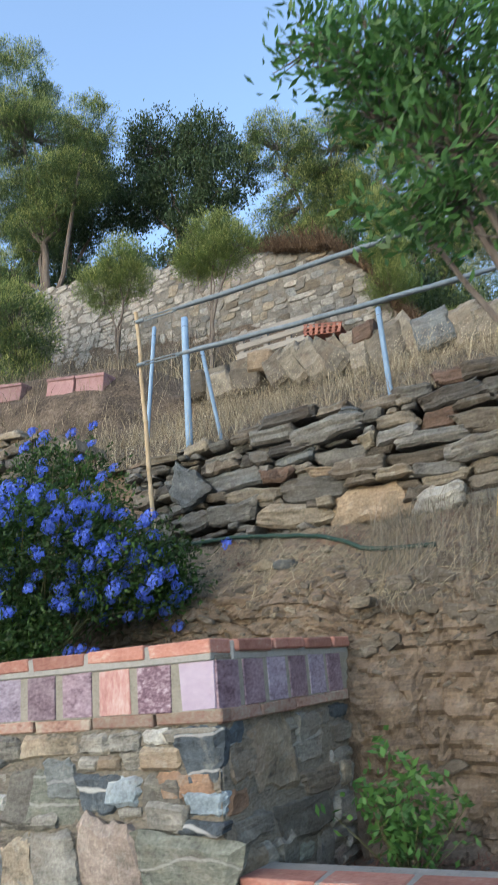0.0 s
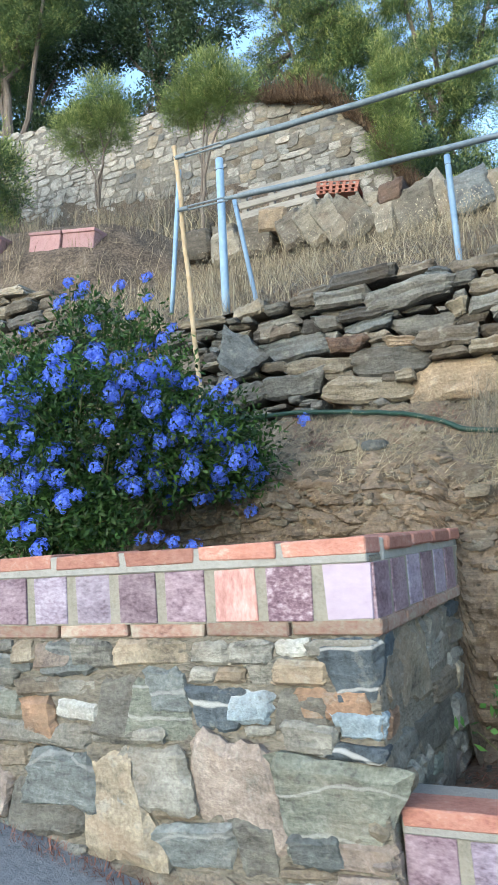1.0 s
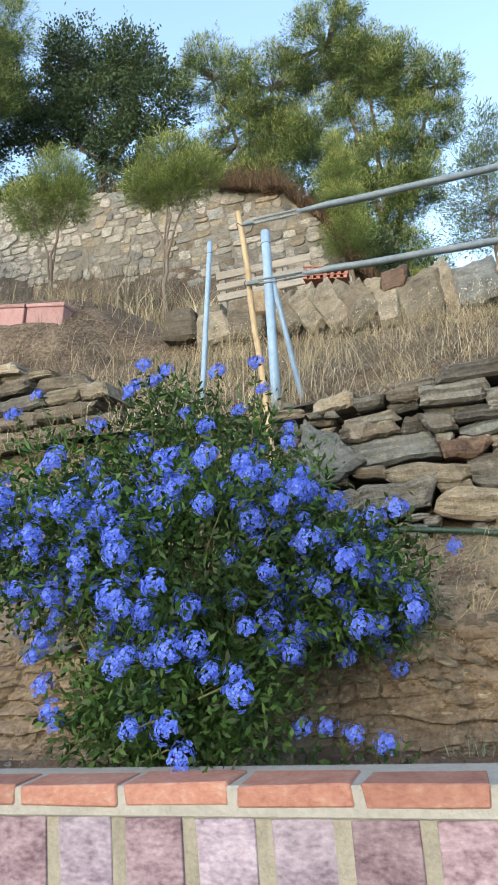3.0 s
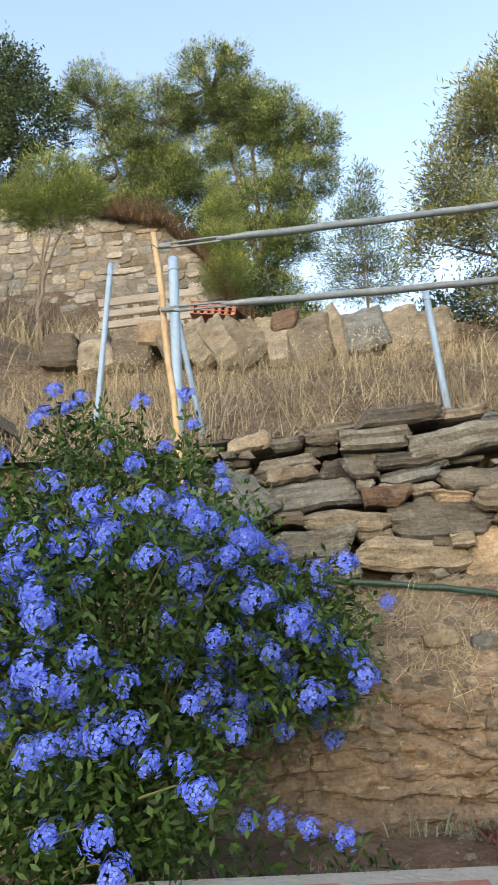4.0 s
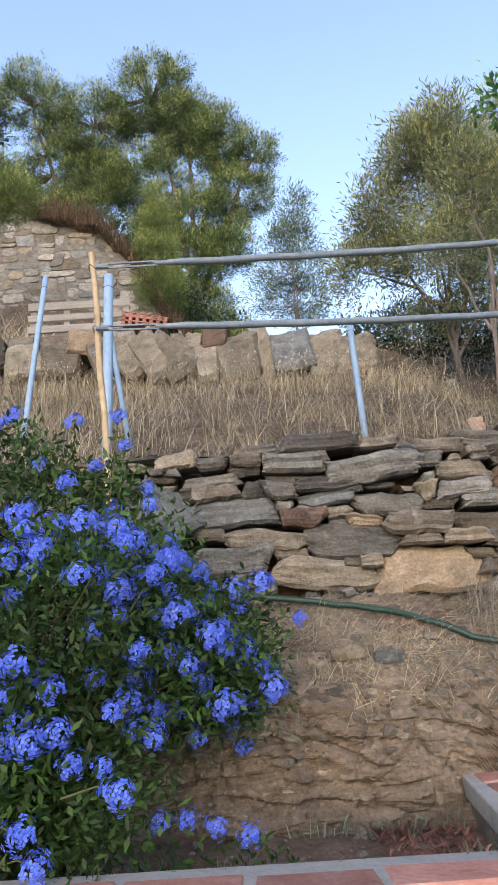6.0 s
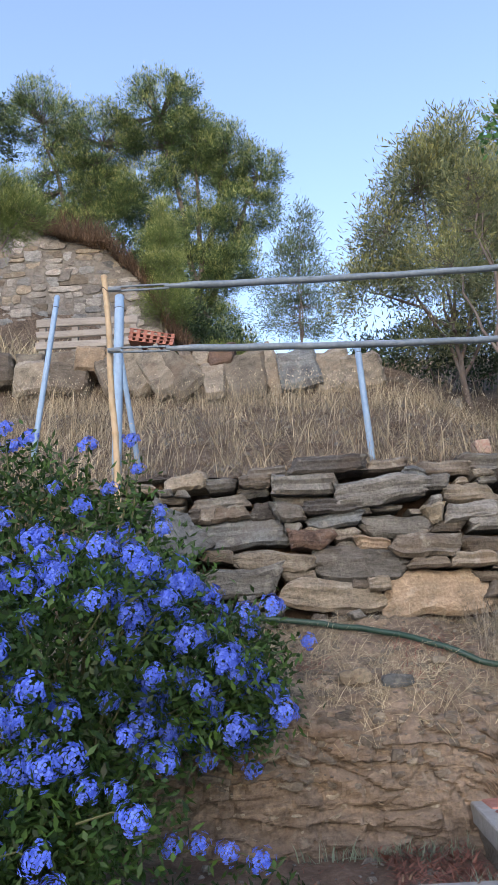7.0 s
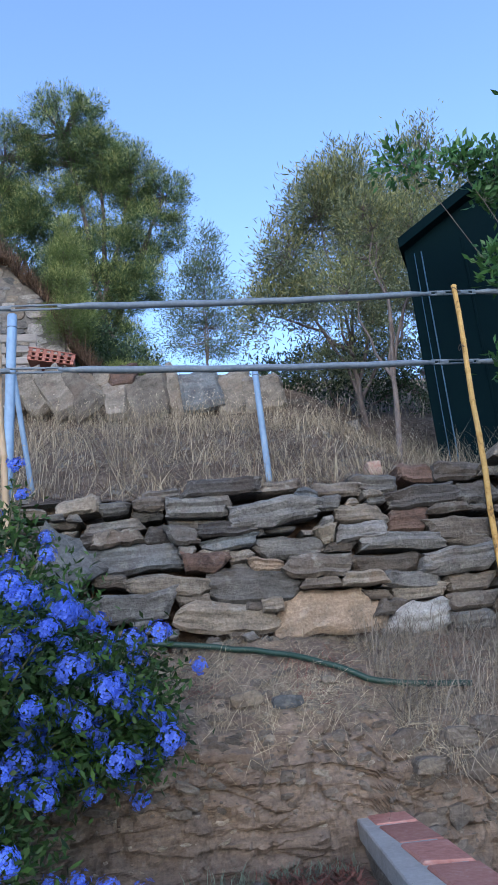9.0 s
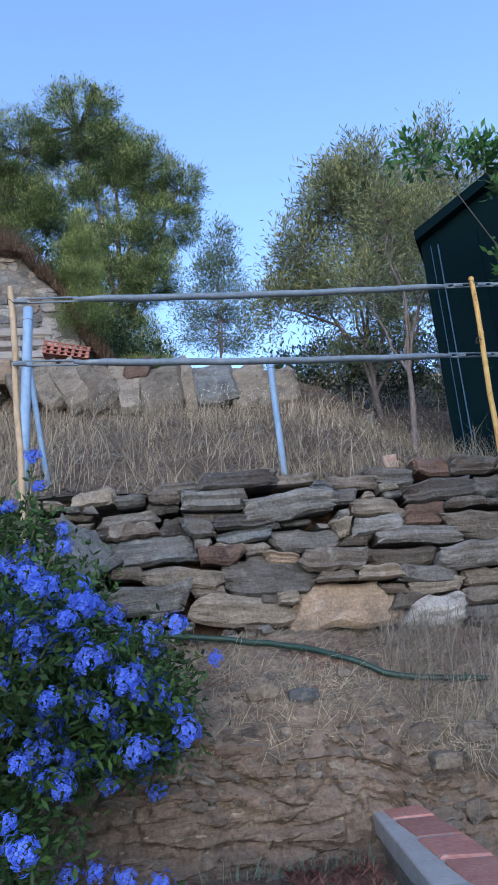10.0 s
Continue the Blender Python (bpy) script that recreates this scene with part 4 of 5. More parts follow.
c1 = cane((-1.345, 1.60, 1.62), (-1.456, 1.66, 3.275), 0.0145, M_CANE, "pale bamboo cane tied to the ends of the rails")
c2 = cane((0.742, 1.47, 1.43), (1.127, 2.185, 3.545), 0.0145, M_YCANE, "yellow bamboo cane leaning through the rail slots")
for c, at in ((c1, (-1.452, 1.66, 3.20)), (c1, (-1.432, 1.65, 2.87)), (c2, (1.117, 2.17, 3.51)), (c2, (1.03, 2.03, 3.07))):
    p = Vector(at)
    ring = [p + Vector((math.cos(q) * 0.02, math.sin(q) * 0.02, 0.012 * math.sin(q * 2))) for q in np.linspace(0, 12.5, 30)]
    under(make("twine", tube(ring, 0.0022, 5), M_TWINE, label="dark twine lashing"), c)

# hose along the wall foot
hose = thing("garden_hose", (-0.9, 1.66, 1.6), "dark green garden hose lying along the foot of the wall", "hose")
path = [(-1.5, 1.66, 1.62), (-1.1, 1.665, 1.59), (-0.82, 1.65, 1.583), (-0.698, 1.64, 1.568), (-0.506, 1.61, 1.54), (-0.345, 1.56, 1.496), (-0.214, 1.50, 1.45), (-0.092, 1.43, 1.395), (0.068, 1.36, 1.338), (0.195, 1.335, 1.318), (0.341, 1.305, 1.295), (0.5, 1.29, 1.27)]
pts = []
for i in range(len(path) - 1):
    for k in range(4):
        q = Vector(along(path[i], path[i + 1], k / 4))
        q.z = max(q.z, slope_z(q.x, q.y) + 0.028) if q.y < 1.64 else q.z
        pts.append(q)
under(make("tube", tube(pts, 0.0125, 10), M_HOSE, smooth=True), hose)
for i in (12, 24, 36):
    under(make("ridge", tube([pts[i], pts[i] + (pts[i + 1] - pts[i]) * 0.2], 0.0145, 10), M_HOSE), hose)


# ---- shed ----
def shed():
    ob = thing("garden_shed", (1.34, 3.55, 2.85), "dark teal metal garden shed with a pitched roof", "shed")
    x0, x1, y0, y1, zb, ze, zr = 1.40, 3.4, 3.55, 5.6, 2.4, 4.64, 5.14
    mid = (x0 + x1) / 2
    for y, nm in ((y0, "front_wall"), (y1, "rear_wall")):
        v = [(x0, y, zb), (x1, y, zb), (x1, y, ze), (mid, y, zr), (x0, y, ze)]
        v += [(a, b + 0.04 if nm == "front_wall" else b - 0.04, c) for a, b, c in v]
        fcs = [(0, 1, 2, 3, 4), (9, 8, 7, 6, 5)] + [(i, (i + 1) % 5, (i + 1) % 5 + 5, i + 5) for i in range(5)]
        under(make(nm, (v, fcs), M_SHED), ob)
    for x, s in ((x0, 1), (x1, -1)):
        under(make("side_wall", block(min(x, x + s * 0.04), max(x, x + s * 0.04), y0 + 0.045, y1 - 0.045, zb, ze, 0), M_SHED), ob)
    for s in (-1, 1):
        ed = mid + s * (mid - x0 + 0.025)
        v = []
        for y in (y0 - 0.10, y1 + 0.1):
            for x, z in ((mid, zr + 0.02), (mid, zr + 0.11), (ed, ze + 0.06), (ed, ze - 0.03)):
                v.append((x, y, z))
        under(make("roof_panel", (v, [(0, 1, 2, 3), (7, 6, 5, 4), (0, 4, 5, 1), (1, 5, 6, 2), (2, 6, 7, 3), (3, 7, 4, 0)]), M_SHED), ob)
    for x, w in ((x0 + 0.075, 0.006), (x0 + 0.13, 0.010)):
        under(make("corner_seam", block(x, x + w, y0 - 0.012, y0 - 0.002, zb, ze - 0.06, 0.002), M_SHEDEDGE, label="thin blue corner seam"), ob)
    for i in range(5):
        x = x0 + 0.45 + i * 0.36
        under(make("wall_rib", block(x, x + 0.02, y0 - 0.010, y0 - 0.002, zb, ze - 0.02, 0.003), M_SHED), ob)
    ob.rotation_euler[2] = radians(-27)


shed()


# ---- things on the upper terrace ----
def pallet():
    ob = thing("wooden_pallet", (-2.78, 6.8, 5.1), "grey weathered pallet of boards standing on the terrace", "pallet")
    for z in (5.28, 5.43, 5.58):
        under(make("board", block(-3.40, -2.13, 6.80, 6.83, z - 0.045, z + 0.045, 0.004, 0.012, int(z * 100)), M_WOODGREY), ob)
    for x in (-3.33, -2.92, -2.55, -2.18):
        under(make("upright", block(x - 0.04, x + 0.04, 6.835, 6.90, 4.8, 5.63, 0.004), M_WOODGREY), ob)


def crates():
    for i in range(3):
        z = 5.13 + i * 0.050
        ob = thing("plastic_crate", (-1.93, 6.76, z), "flat orange-red plastic crate in a low stack", "crate", "stack of orange crates")
        ob.rotation_euler = (0.0, radians(10), radians(3 * i))
        make("tray", block(-0.27, 0.27, -0.2, 0.2, 0, 0.012, 0.003), M_REDPLASTIC, ob)
        for k in range(7):
            make("slat", block(-0.27 + k * 0.083, -0.225 + k * 0.083, -0.205, -0.19, 0.0, 0.045, 0.003), M_REDPLASTIC, ob)
        make("rim", block(-0.28, 0.28, -0.21, -0.188, 0.04, 0.054, 0.003), M_REDPLASTIC, ob)


pallet()
crates()
for i, x in enumerate((-5.15, -5.70, -6.75)):
    top = 5.06 - 0.17 * (x + 5.0)
    ob = thing("hollow_brick_block", (x, 5.6, top), "pink hollow clay block set as a terrace edge", "block", "pink clay blocks")
    ob.rotation_euler[1] = radians(9.6)
    make("body", block(-0.26, 0.26, -0.05, 0.25, -0.28, -0.03, 0.008, 0.01, i), M_PINKBRICK, ob)
    make("lip", block(-0.27, 0.27, -0.07, 0.27, -0.045, 0, 0.006, 0.006, i), M_PINKBRICK, ob)
ob = thing("small_brick", (0.56, 2.52, 2.56), "small square red brick lying on the bank", "brick")
under(make("body", block(0.515, 0.60, 2.46, 2.56, 2.47, 2.555, 0.005, 0.004, 3), M_BRICKDULL), ob)
for x, y, w, h, key in ((-0.454, 1.255, 0.07, 0.05, "q"), (-0.404, 1.25, 0.07, 0.055, "q"), (-0.282, 1.20, 0.12, 0.05, "s"), (0.16, 1.02, 0.10, 0.05, "t"), (-2.25, 1.1, 0.26, 0.05, "s"), (0.32, 1.12, 0.12, 0.07, "b"), (-0.1, 1.33, 0.05, 0.03, "t")):
    ob = one_stone(None, x, y - 0.02, slope_z(x, y) + h * 0.25 + 0.02, w, h, 0.09, key, int(x * 1000) + 5000, name="loose_stone")
    tagged(ob, "loose stone half sunk in the earth slope", "stone", "loose stones on the slope")


# ---- plants ----
def unit(n):
    d = rng.normal(size=(n, 3))
    return d / np.linalg.norm(d, axis=1, keepdims=True)


def leaves(centres, axis, length, width, droop=0.0):
    """Diamond leaves at centres; axis: preferred way, mixed with chance."""
    n = len(centres)
    d = axis + 0.9 * unit(n)
    d[:, 2] -= droop
    d /= np.linalg.norm(d, axis=1, keepdims=True)
    s = np.cross(d, unit(n))
    s /= np.linalg.norm(s, axis=1, keepdims=True) + 1e-6
    up = np.cross(d, s)
    L = (length * rng.uniform(0.6, 1.25, n))[:, None]
    W = (width * rng.uniform(0.7, 1.2, n))[:, None]
    return np.stack([centres, centres + d * L * 0.5 + s * W * 0.5 + up * L * 0.06, centres + d * L, centres + d * L * 0.5 - s * W * 0.5 + up * L * 0.06], axis=1)


def boughs(blobs, count, size):
    """Split each ellipsoid into smaller overlapping ones round its shell."""
    out = []
    for c, rad in blobs:
        c, rad = np.array(c), np.array(rad)
        for d in unit(count):
            k = rng.uniform(0.6, 1.05)
            q = size * rng.uniform(0.7, 1.3)
            out.append((tuple(c + d * rad * k), tuple(rad * q * np.array([1.1, 1.1, 0.75]))))
    return out


def clumps_of(blobs, per_m2, keep=0.0, inner=0.55, gaps=-1.0):
    """Clump places on and inside ellipsoids (centre, radii), uneven."""
    out, ways = [], []
    for c, rad in blobs:
        c, rad = np.array(c), np.array(rad)
        n = max(6, int(per_m2 * 4 * math.pi * (rad[0] * rad[1] * rad[2]) ** (2 / 3)))
        d = unit(n)
        k = rng.uniform(inner, 1.0, n) ** 0.6
        wob = np.array([1 + 0.30 * noise.noise(Vector(tuple(q * 2.3 + c))) + 0.22 * noise.noise(Vector(tuple(q * 5.5 + c))) for q in d])
        p = c + d * rad * (k * wob)[:, None]
        hold = np.array([noise.noise(Vector(tuple(q * (1.7 / max(rad)) + 7.0))) > keep - 0.45 and noise.noise(Vector(tuple(q * 1.9 + 3.0))) > gaps for q in p])
        out.append(p[hold])
        ways.append(d[hold])
    return np.concatenate(out), np.concatenate(ways)


def limbs(base, blobs, r0, seed, wob=0.08, twigs=()):
    """Trunk from base towards the blobs, a limb to each, and twigs to some clumps."""
    rr = random.Random(seed)
    base = Vector(base)
    mid = sum((Vector(c) for c, _ in blobs), Vector()) / len(blobs)
    fork = base.lerp(mid, 0.55)
    size = (mid - base).length
    trunk = [base.lerp(fork, i / 6) + Vector((rr.uniform(-1, 1), rr.uniform(-1, 1), 0)) * wob * size * 0.12 * (i > 0) for i in range(7)]
    parts_ = [tube(trunk, [r0 * (1 - 0.07 * i) for i in range(7)], 9)]
    ends = []
    for c, rad in blobs:
        c = Vector(c)
        start = trunk[rr.randint(3, 6)]
        pts = [start.lerp(c, i / 5) + Vector((rr.uniform(-1, 1), rr.uniform(-1, 1), rr.uniform(-0.5, 1))) * wob * (0 < i < 5) * size * 0.3 for i in range(6)]
        parts_.append(tube(pts, [r0 * 0.55 * (1 - 0.13 * i) for i in range(6)], 6))
        ends += pts[2:]
    for p in twigs:
        p = Vector(p)
        s = min(ends, key=lambda e: (e - p).length)
        m = s.lerp(p, 0.5) + Vector((0, 0, -0.05 * (s - p).length))
        parts_.append(tube([s, m, p], [r0 * 0.13, r0 * 0.09, r0 * 0.03], 4))
    return join(parts_)


# young: lighter leaf colour that paints sunlight onto the tops of a crown
def tree(label, base, blobs, mat, r0, per_m2, per_clump, spread, length, width, seed, category="tree", droop=0.0, keep=0.0, name="tree", group="", twig_share=0.3, inner=0.5, young=None, split=(0, 0), gaps=-1.0):
    ob = thing(name, base, label, category, group)
    p, ways = clumps_of(boughs(blobs, *split) + blobs if split[0] else blobs, per_m2, keep, inner, gaps)
    idx = np.repeat(np.arange(len(p)), per_clump)
    tw = p[rng.random(len(p)) < twig_share]
    under(make("trunk", limbs(base, blobs, r0, seed, twigs=tw[:260]), M_BARK), ob)
    centres = p[idx] + rng.normal(size=(len(idx), 3)) * spread
    blade = leaves(centres, ways[idx] * 0.8 + np.array([0, 0, 0.55]), length, width, droop)
    # blades of upward-facing clumps take the painted sunlit colour
    lit_tops = np.zeros(len(idx), bool) if young is None else (ways[idx][:, 2] + rng.normal(0, 0.35, len(idx)) > 0.38)
    fans("crown", blade[~lit_tops], mat, ob)
    if lit_tops.any():
        fans("young_growth", blade[lit_tops], young, ob, "lighter yellow-green needles and leaves coloured as sunlit")
    return ob


# flowering shrub in the planter
SHRUB = [((-1.36, 0.62, 1.44), (0.46, 0.42, 0.38)), ((-1.86, 0.66, 1.54), (0.33, 0.36, 0.28)), ((-0.98, 0.86, 1.38), (0.30, 0.30, 0.24)),
         ((-1.28, 0.34, 1.06), (0.27, 0.18, 0.19)), ((-1.52, 0.42, 1.02), (0.19, 0.2, 0.17)), ((-0.86, 0.98, 1.24), (0.17, 0.17, 0.13))]
SHRUBTOP = [((-1.42, 0.80, 1.80), (0.32, 0.26, 0.22)), ((-1.85, 0.78, 1.80), (0.30, 0.24, 0.20)), ((-1.55, 0.9, 2.02), (0.16, 0.16, 0.16)), ((-1.16, 0.95, 1.72), (0.16, 0.16, 0.16)), ((-1.22, 0.9, 1.92), (0.08, 0.1, 0.14))]
shrub = thing("plumbago_shrub", (-1.4, 0.55, 0.8), "sprawling plumbago shrub covered in clusters of blue flowers", "shrub")
p, ways = clumps_of(SHRUB, 270, -0.1, 0.2)
p2, ways2 = clumps_of(SHRUBTOP, 120, 0.0, 0.2)
p, ways = np.concatenate([p, p2]), np.concatenate([ways, ways2])
lowline = 0.84
hold = p[:, 2] > lowline
p, ways = p[hold], ways[hold]
rr = random.Random(5)
for i in rng.choice(len(p), 110, replace=False):
    e = Vector(p[i])
    s = Vector((-1.4 + rr.uniform(-0.12, 0.12), 0.55 + rr.uniform(-0.1, 0.1), 0.78))
    m = s.lerp(e, 0.55) + Vector((0, 0, 0.18 * (e - s).length))
    under(make("stem", tube([s, m, e], [0.007, 0.004, 0.0018], 5), M_TWIG), shrub)
idx = np.repeat(np.arange(len(p)), 20)
centres = p[idx] + rng.normal(size=(len(idx), 3)) * np.array([0.045, 0.045, 0.04])
fans("foliage", leaves(centres, ways[idx] * 0.6 + np.array([0, -0.1, 0.1]), 0.037, 0.0135, 0.15), M_LEAF, shrub)
low_c = np.stack([rng.uniform(-1.05, -0.68, 260), rng.uniform(0.3, 0.5, 260), 0.80 + rng.random(260) ** 2 * 0.12], axis=1)
fans("foliage", leaves(low_c, np.array([[0, 0, 0.6]]).repeat(260, 0), 0.034, 0.012), M_LEAF, shrub)


def flower_head(seed):
    """A rounded cluster of five-petalled flowers, about 7 cm across."""
    q = random.Random(seed)
    quads = []
    for i in range(32):
        a, b = i * 2.39996 + q.uniform(-0.5, 0.5), math.acos(1 - 1.15 * (i + 0.5) / 32)
        d = Vector((math.sin(b) * math.cos(a), math.sin(b) * math.sin(a), math.cos(b)))
        c = Vector((d.x * 1.15, d.y * 1.15, d.z * 0.8)) * 0.027 * q.uniform(0.62, 1.3)
        d = (d + Vector((q.uniform(-0.4, 0.4), q.uniform(-0.4, 0.4), q.uniform(-0.2, 0.4)))).normalized()
        s = d.orthogonal().normalized()
        t = d.cross(s)
        turn = q.uniform(0, 6.28)
        for k in range(5):
            g = turn + k * 1.2566
            o = s * math.cos(g) + t * math.sin(g)
            w = d.cross(o)
            z = c + d * q.uniform(-0.001, 0.003)
            quads.append((z + o * 0.0008, z + o * 0.0068 + w * 0.0042 + d * 0.001, z + o * 0.0105, z + o * 0.0068 - w * 0.0042 + d * 0.001))
    v = [tuple(x) for quad in quads for x in quad]
    return v, [tuple(range(i * 4, i * 4 + 4)) for i in range(len(quads))]


heads = [mesh_of("flower_head", *flower_head(40 + i), M_PETAL) for i in range(5)]


def bloom(at, way, size):
    ob = new("flower_head", heads[rr.randrange(5)])
    ob.parent = shrub
    ob.matrix_parent_inverse = Matrix.Translation(shrub.location).inverted()
    q = Vector(way).to_track_quat("Z", "Y").to_matrix().to_4x4()
    ob.matrix_basis = Matrix.Translation(at) @ q @ Matrix.Diagonal((size, size, size, 1))
    return ob


chosen, tries = [], 0
order = rng.permutation(len(p))
for i in order:
    c, w = p[i], ways[i]
    if w[1] > 0.25 or (c[2] > 1.68 and rr.random() < 0.5) or (c[2] < 1.15 and rr.random() < 0.7) or (w[2] < -0.35 and c[2] < 1.0):
        continue
    at = c + w * 0.05 + np.array([0, -0.035, 0.02])
    gap = 0.045 if rr.random() < 0.6 else 0.085
    if any(np.linalg.norm(at - o) < gap for o in chosen):
        continue
    chosen.append(at)
    bloom(at, (w[0] * 0.7, w[1] - 0.6, w[2] * 0.5 + 0.45), rr.uniform(0.75, 1.3))
    if len(chosen) > 270:
        break
for at, s in (((-0.60, 1.19, 1.464), 0.9), ((-1.05, 0.03, 1.11), 1.05), ((-0.82, 1.03, 1.06), 0.9), ((-1.022, 0.45, 0.968), 0.8), ((-0.955, 0.45, 0.97), 0.8), ((-0.884, 0.45, 0.948), 0.85), ((-0.799, 0.45, 0.925), 0.95),
              ((-1.27, 0.10, 1.03), 1.05), ((-1.24, 0.12, 0.96), 1.0), ((-1.40, 0.18, 1.02), 1.0), ((-0.74, 1.0, 1.22), 0.9), ((-0.95, 0.8, 1.12), 0.9)):
    bloom(at, (0, -0.8, 0.5), s)
    s0 = Vector(at)
    under(make("stem", tube([s0 + Vector((-0.14, 0.1, -0.02)), s0 + Vector((-0.05, 0.04, 0.01)), s0], [0.003, 0.002, 0.0015], 5), M_TWIG), shrub)

# shoots that stand out of the crown, each with a flower head at its tip
for tip in ((-1.19, 0.85, 2.17), (-1.26, 0.82, 1.99), (-1.55, 0.85, 2.20), (-1.64, 0.85, 2.24), (-2.16, 0.75, 2.10), (-1.34, 0.85, 2.16), (-1.10, 0.9, 1.92), (-2.05, 0.75, 2.16), (-1.70, 0.30, 1.02), (-1.78, 0.36, 1.12), (-1.84, 0.40, 1.20), (-1.16, 0.8, 2.05)):
    e = Vector(tip)
    s0 = Vector((-1.42 + (tip[0] + 1.42) * 0.75, 0.75, 1.62)) if tip[2] > 1.5 else Vector((-1.55, 0.5, 1.05))
    m = s0.lerp(e, 0.5) + Vector((0.02, 0, 0.06))
    under(make("stem", tube([s0, m, e], [0.004, 0.003, 0.0015], 5), M_TWIG), shrub)
    k = rng.uniform(0.1, 1.0, 46)[:, None]
    a3, b3, c3 = np.array(s0), np.array(m), np.array(e)
    on = a3 * (1 - k) ** 2 + b3 * 2 * k * (1 - k) + c3 * k ** 2
    fans("foliage", leaves(on, np.zeros((46, 3)), 0.036, 0.012), M_LEAF, shrub)
    bloom(tip, (0, -0.7, 0.6), rr.uniform(0.7, 1.0))

# small green plant in the lower planter
weed = thing("leafy_plant", (0.36, 0.62, 0.08), "small bright green leafy plant in the lower planter", "plant")
wp = np.array([0.36, 0.62, 0.26]) + rng.normal(size=(90, 3)) * np.array([0.09, 0.07, 0.10])
wp[:, 2] = np.clip(wp[:, 2], 0.1, 0.6)
for q in wp[:26]:
    under(make("stem", tube([(0.36, 0.62, 0.05), tuple(q)], [0.004, 0.0015], 4), M_TWIG), weed)
fans("foliage", leaves(np.repeat(wp, 9, 0) + rng.normal(size=(810, 3)) * 0.025, np.zeros((810, 3)), 0.045, 0.02), M_NEARLEAF, weed)

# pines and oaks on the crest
# lighter needle colour, with low sun on the pine tops painted in
M_PINELIT = leafy("pine_needles_sunlit", (0.15, 0.195, 0.055), (0.38, 0.42, 0.15), 0.6, 0.35)
PINE = dict(per_m2=23, per_clump=16, spread=0.07, length=0.14, width=0.018, twig_share=0.1, inner=0.4, keep=-0.35, young=M_PINELIT, gaps=-0.42, split=(30, 0.26))
OAK = dict(per_m2=30, per_clump=22, spread=0.13, length=0.12, width=0.06, twig_share=0.3, inner=0.3, keep=0.05, gaps=-0.14)
YOUNG = dict(per_m2=75, per_clump=34, spread=0.07, length=0.11, width=0.009, twig_share=0.15, inner=0.25, keep=0.05, young=M_PINELIT)
tree("tall dark green pine on the crest with lighter tops, coloured as sunlit", (-2.2, 17, 8.8), [((-3.05, 17, 17.3), (1.35, 1.3, 1.25)), ((-2.0, 17, 16.3), (1.1, 1.1, 1.0)), ((-1.1, 17, 15.6), (0.95, 1.1, 1.0)), ((-0.15, 17, 15.0), (0.85, 0.9, 0.8)), ((-0.6, 17, 13.9), (1.1, 1.0, 0.75)), ((-1.6, 17, 13.0), (1.25, 1.1, 0.9)), ((-3.3, 17.4, 14.6), (1.4, 1.2, 1.2)), ((-2.2, 16.8, 11.7), (1.2, 1.0, 0.85)), ((-1.9, 17, 10.4), (1.1, 0.9, 0.75)), ((-3.0, 16.8, 12.4), (1.0, 0.9, 0.8)), ((-1.0, 16.9, 12.0), (0.8, 0.8, 0.6)), ((-1.5, 16.6, 9.5), (1.0, 0.8, 0.7)), ((-2.8, 16.6, 10.0), (0.9, 0.8, 0.8))], M_PINE, 0.17, seed=1, group="crest trees", **PINE)
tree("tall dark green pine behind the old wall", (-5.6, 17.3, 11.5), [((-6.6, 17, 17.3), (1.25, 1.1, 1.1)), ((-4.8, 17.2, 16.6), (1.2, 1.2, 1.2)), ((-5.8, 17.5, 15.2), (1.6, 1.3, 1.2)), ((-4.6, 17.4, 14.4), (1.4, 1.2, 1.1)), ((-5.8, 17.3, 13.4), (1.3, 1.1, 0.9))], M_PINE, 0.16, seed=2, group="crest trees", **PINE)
tree("broad dark evergreen oak behind the old wall", (-10.6, 17, 13), [((-11.2, 17, 19.4), (1.3, 1.4, 1.2)), ((-9.4, 17.2, 18.9), (1.1, 1.2, 1.1)), ((-12.6, 17.2, 18), (1.4, 1.4, 1.4)), ((-10.6, 17, 17.4), (1.5, 1.3, 1.0)), ((-8.7, 17.2, 17.2), (1.2, 1.2, 1.1)), ((-9.8, 17, 15.9), (1.3, 1.2, 0.7))], M_OAK, 0.14, seed=3, group="crest trees", **OAK)
tree("broad dark evergreen oak behind the old wall", (-15.5, 17, 14), [((-15.5, 17, 20), (1.7, 1.5, 1.6)), ((-17.5, 17.4, 19), (1.7, 1.5, 1.7)), ((-14.0, 17, 18.2), (1.4, 1.4, 1.4)), ((-16, 17, 17.4), (1.6, 1.4, 1.0))], M_OAK, 0.16, seed=4, group="crest trees", **OAK)
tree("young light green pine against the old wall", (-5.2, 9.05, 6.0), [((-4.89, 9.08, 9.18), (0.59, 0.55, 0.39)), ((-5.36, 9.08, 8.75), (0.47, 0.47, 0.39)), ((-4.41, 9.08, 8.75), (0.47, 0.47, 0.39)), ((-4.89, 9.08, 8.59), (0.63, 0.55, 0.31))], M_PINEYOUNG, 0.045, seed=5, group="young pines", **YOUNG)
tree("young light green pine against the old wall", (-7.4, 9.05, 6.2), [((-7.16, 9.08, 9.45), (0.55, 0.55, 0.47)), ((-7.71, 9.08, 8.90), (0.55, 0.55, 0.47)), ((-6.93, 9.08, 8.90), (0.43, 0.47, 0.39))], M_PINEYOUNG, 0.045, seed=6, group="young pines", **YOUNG)
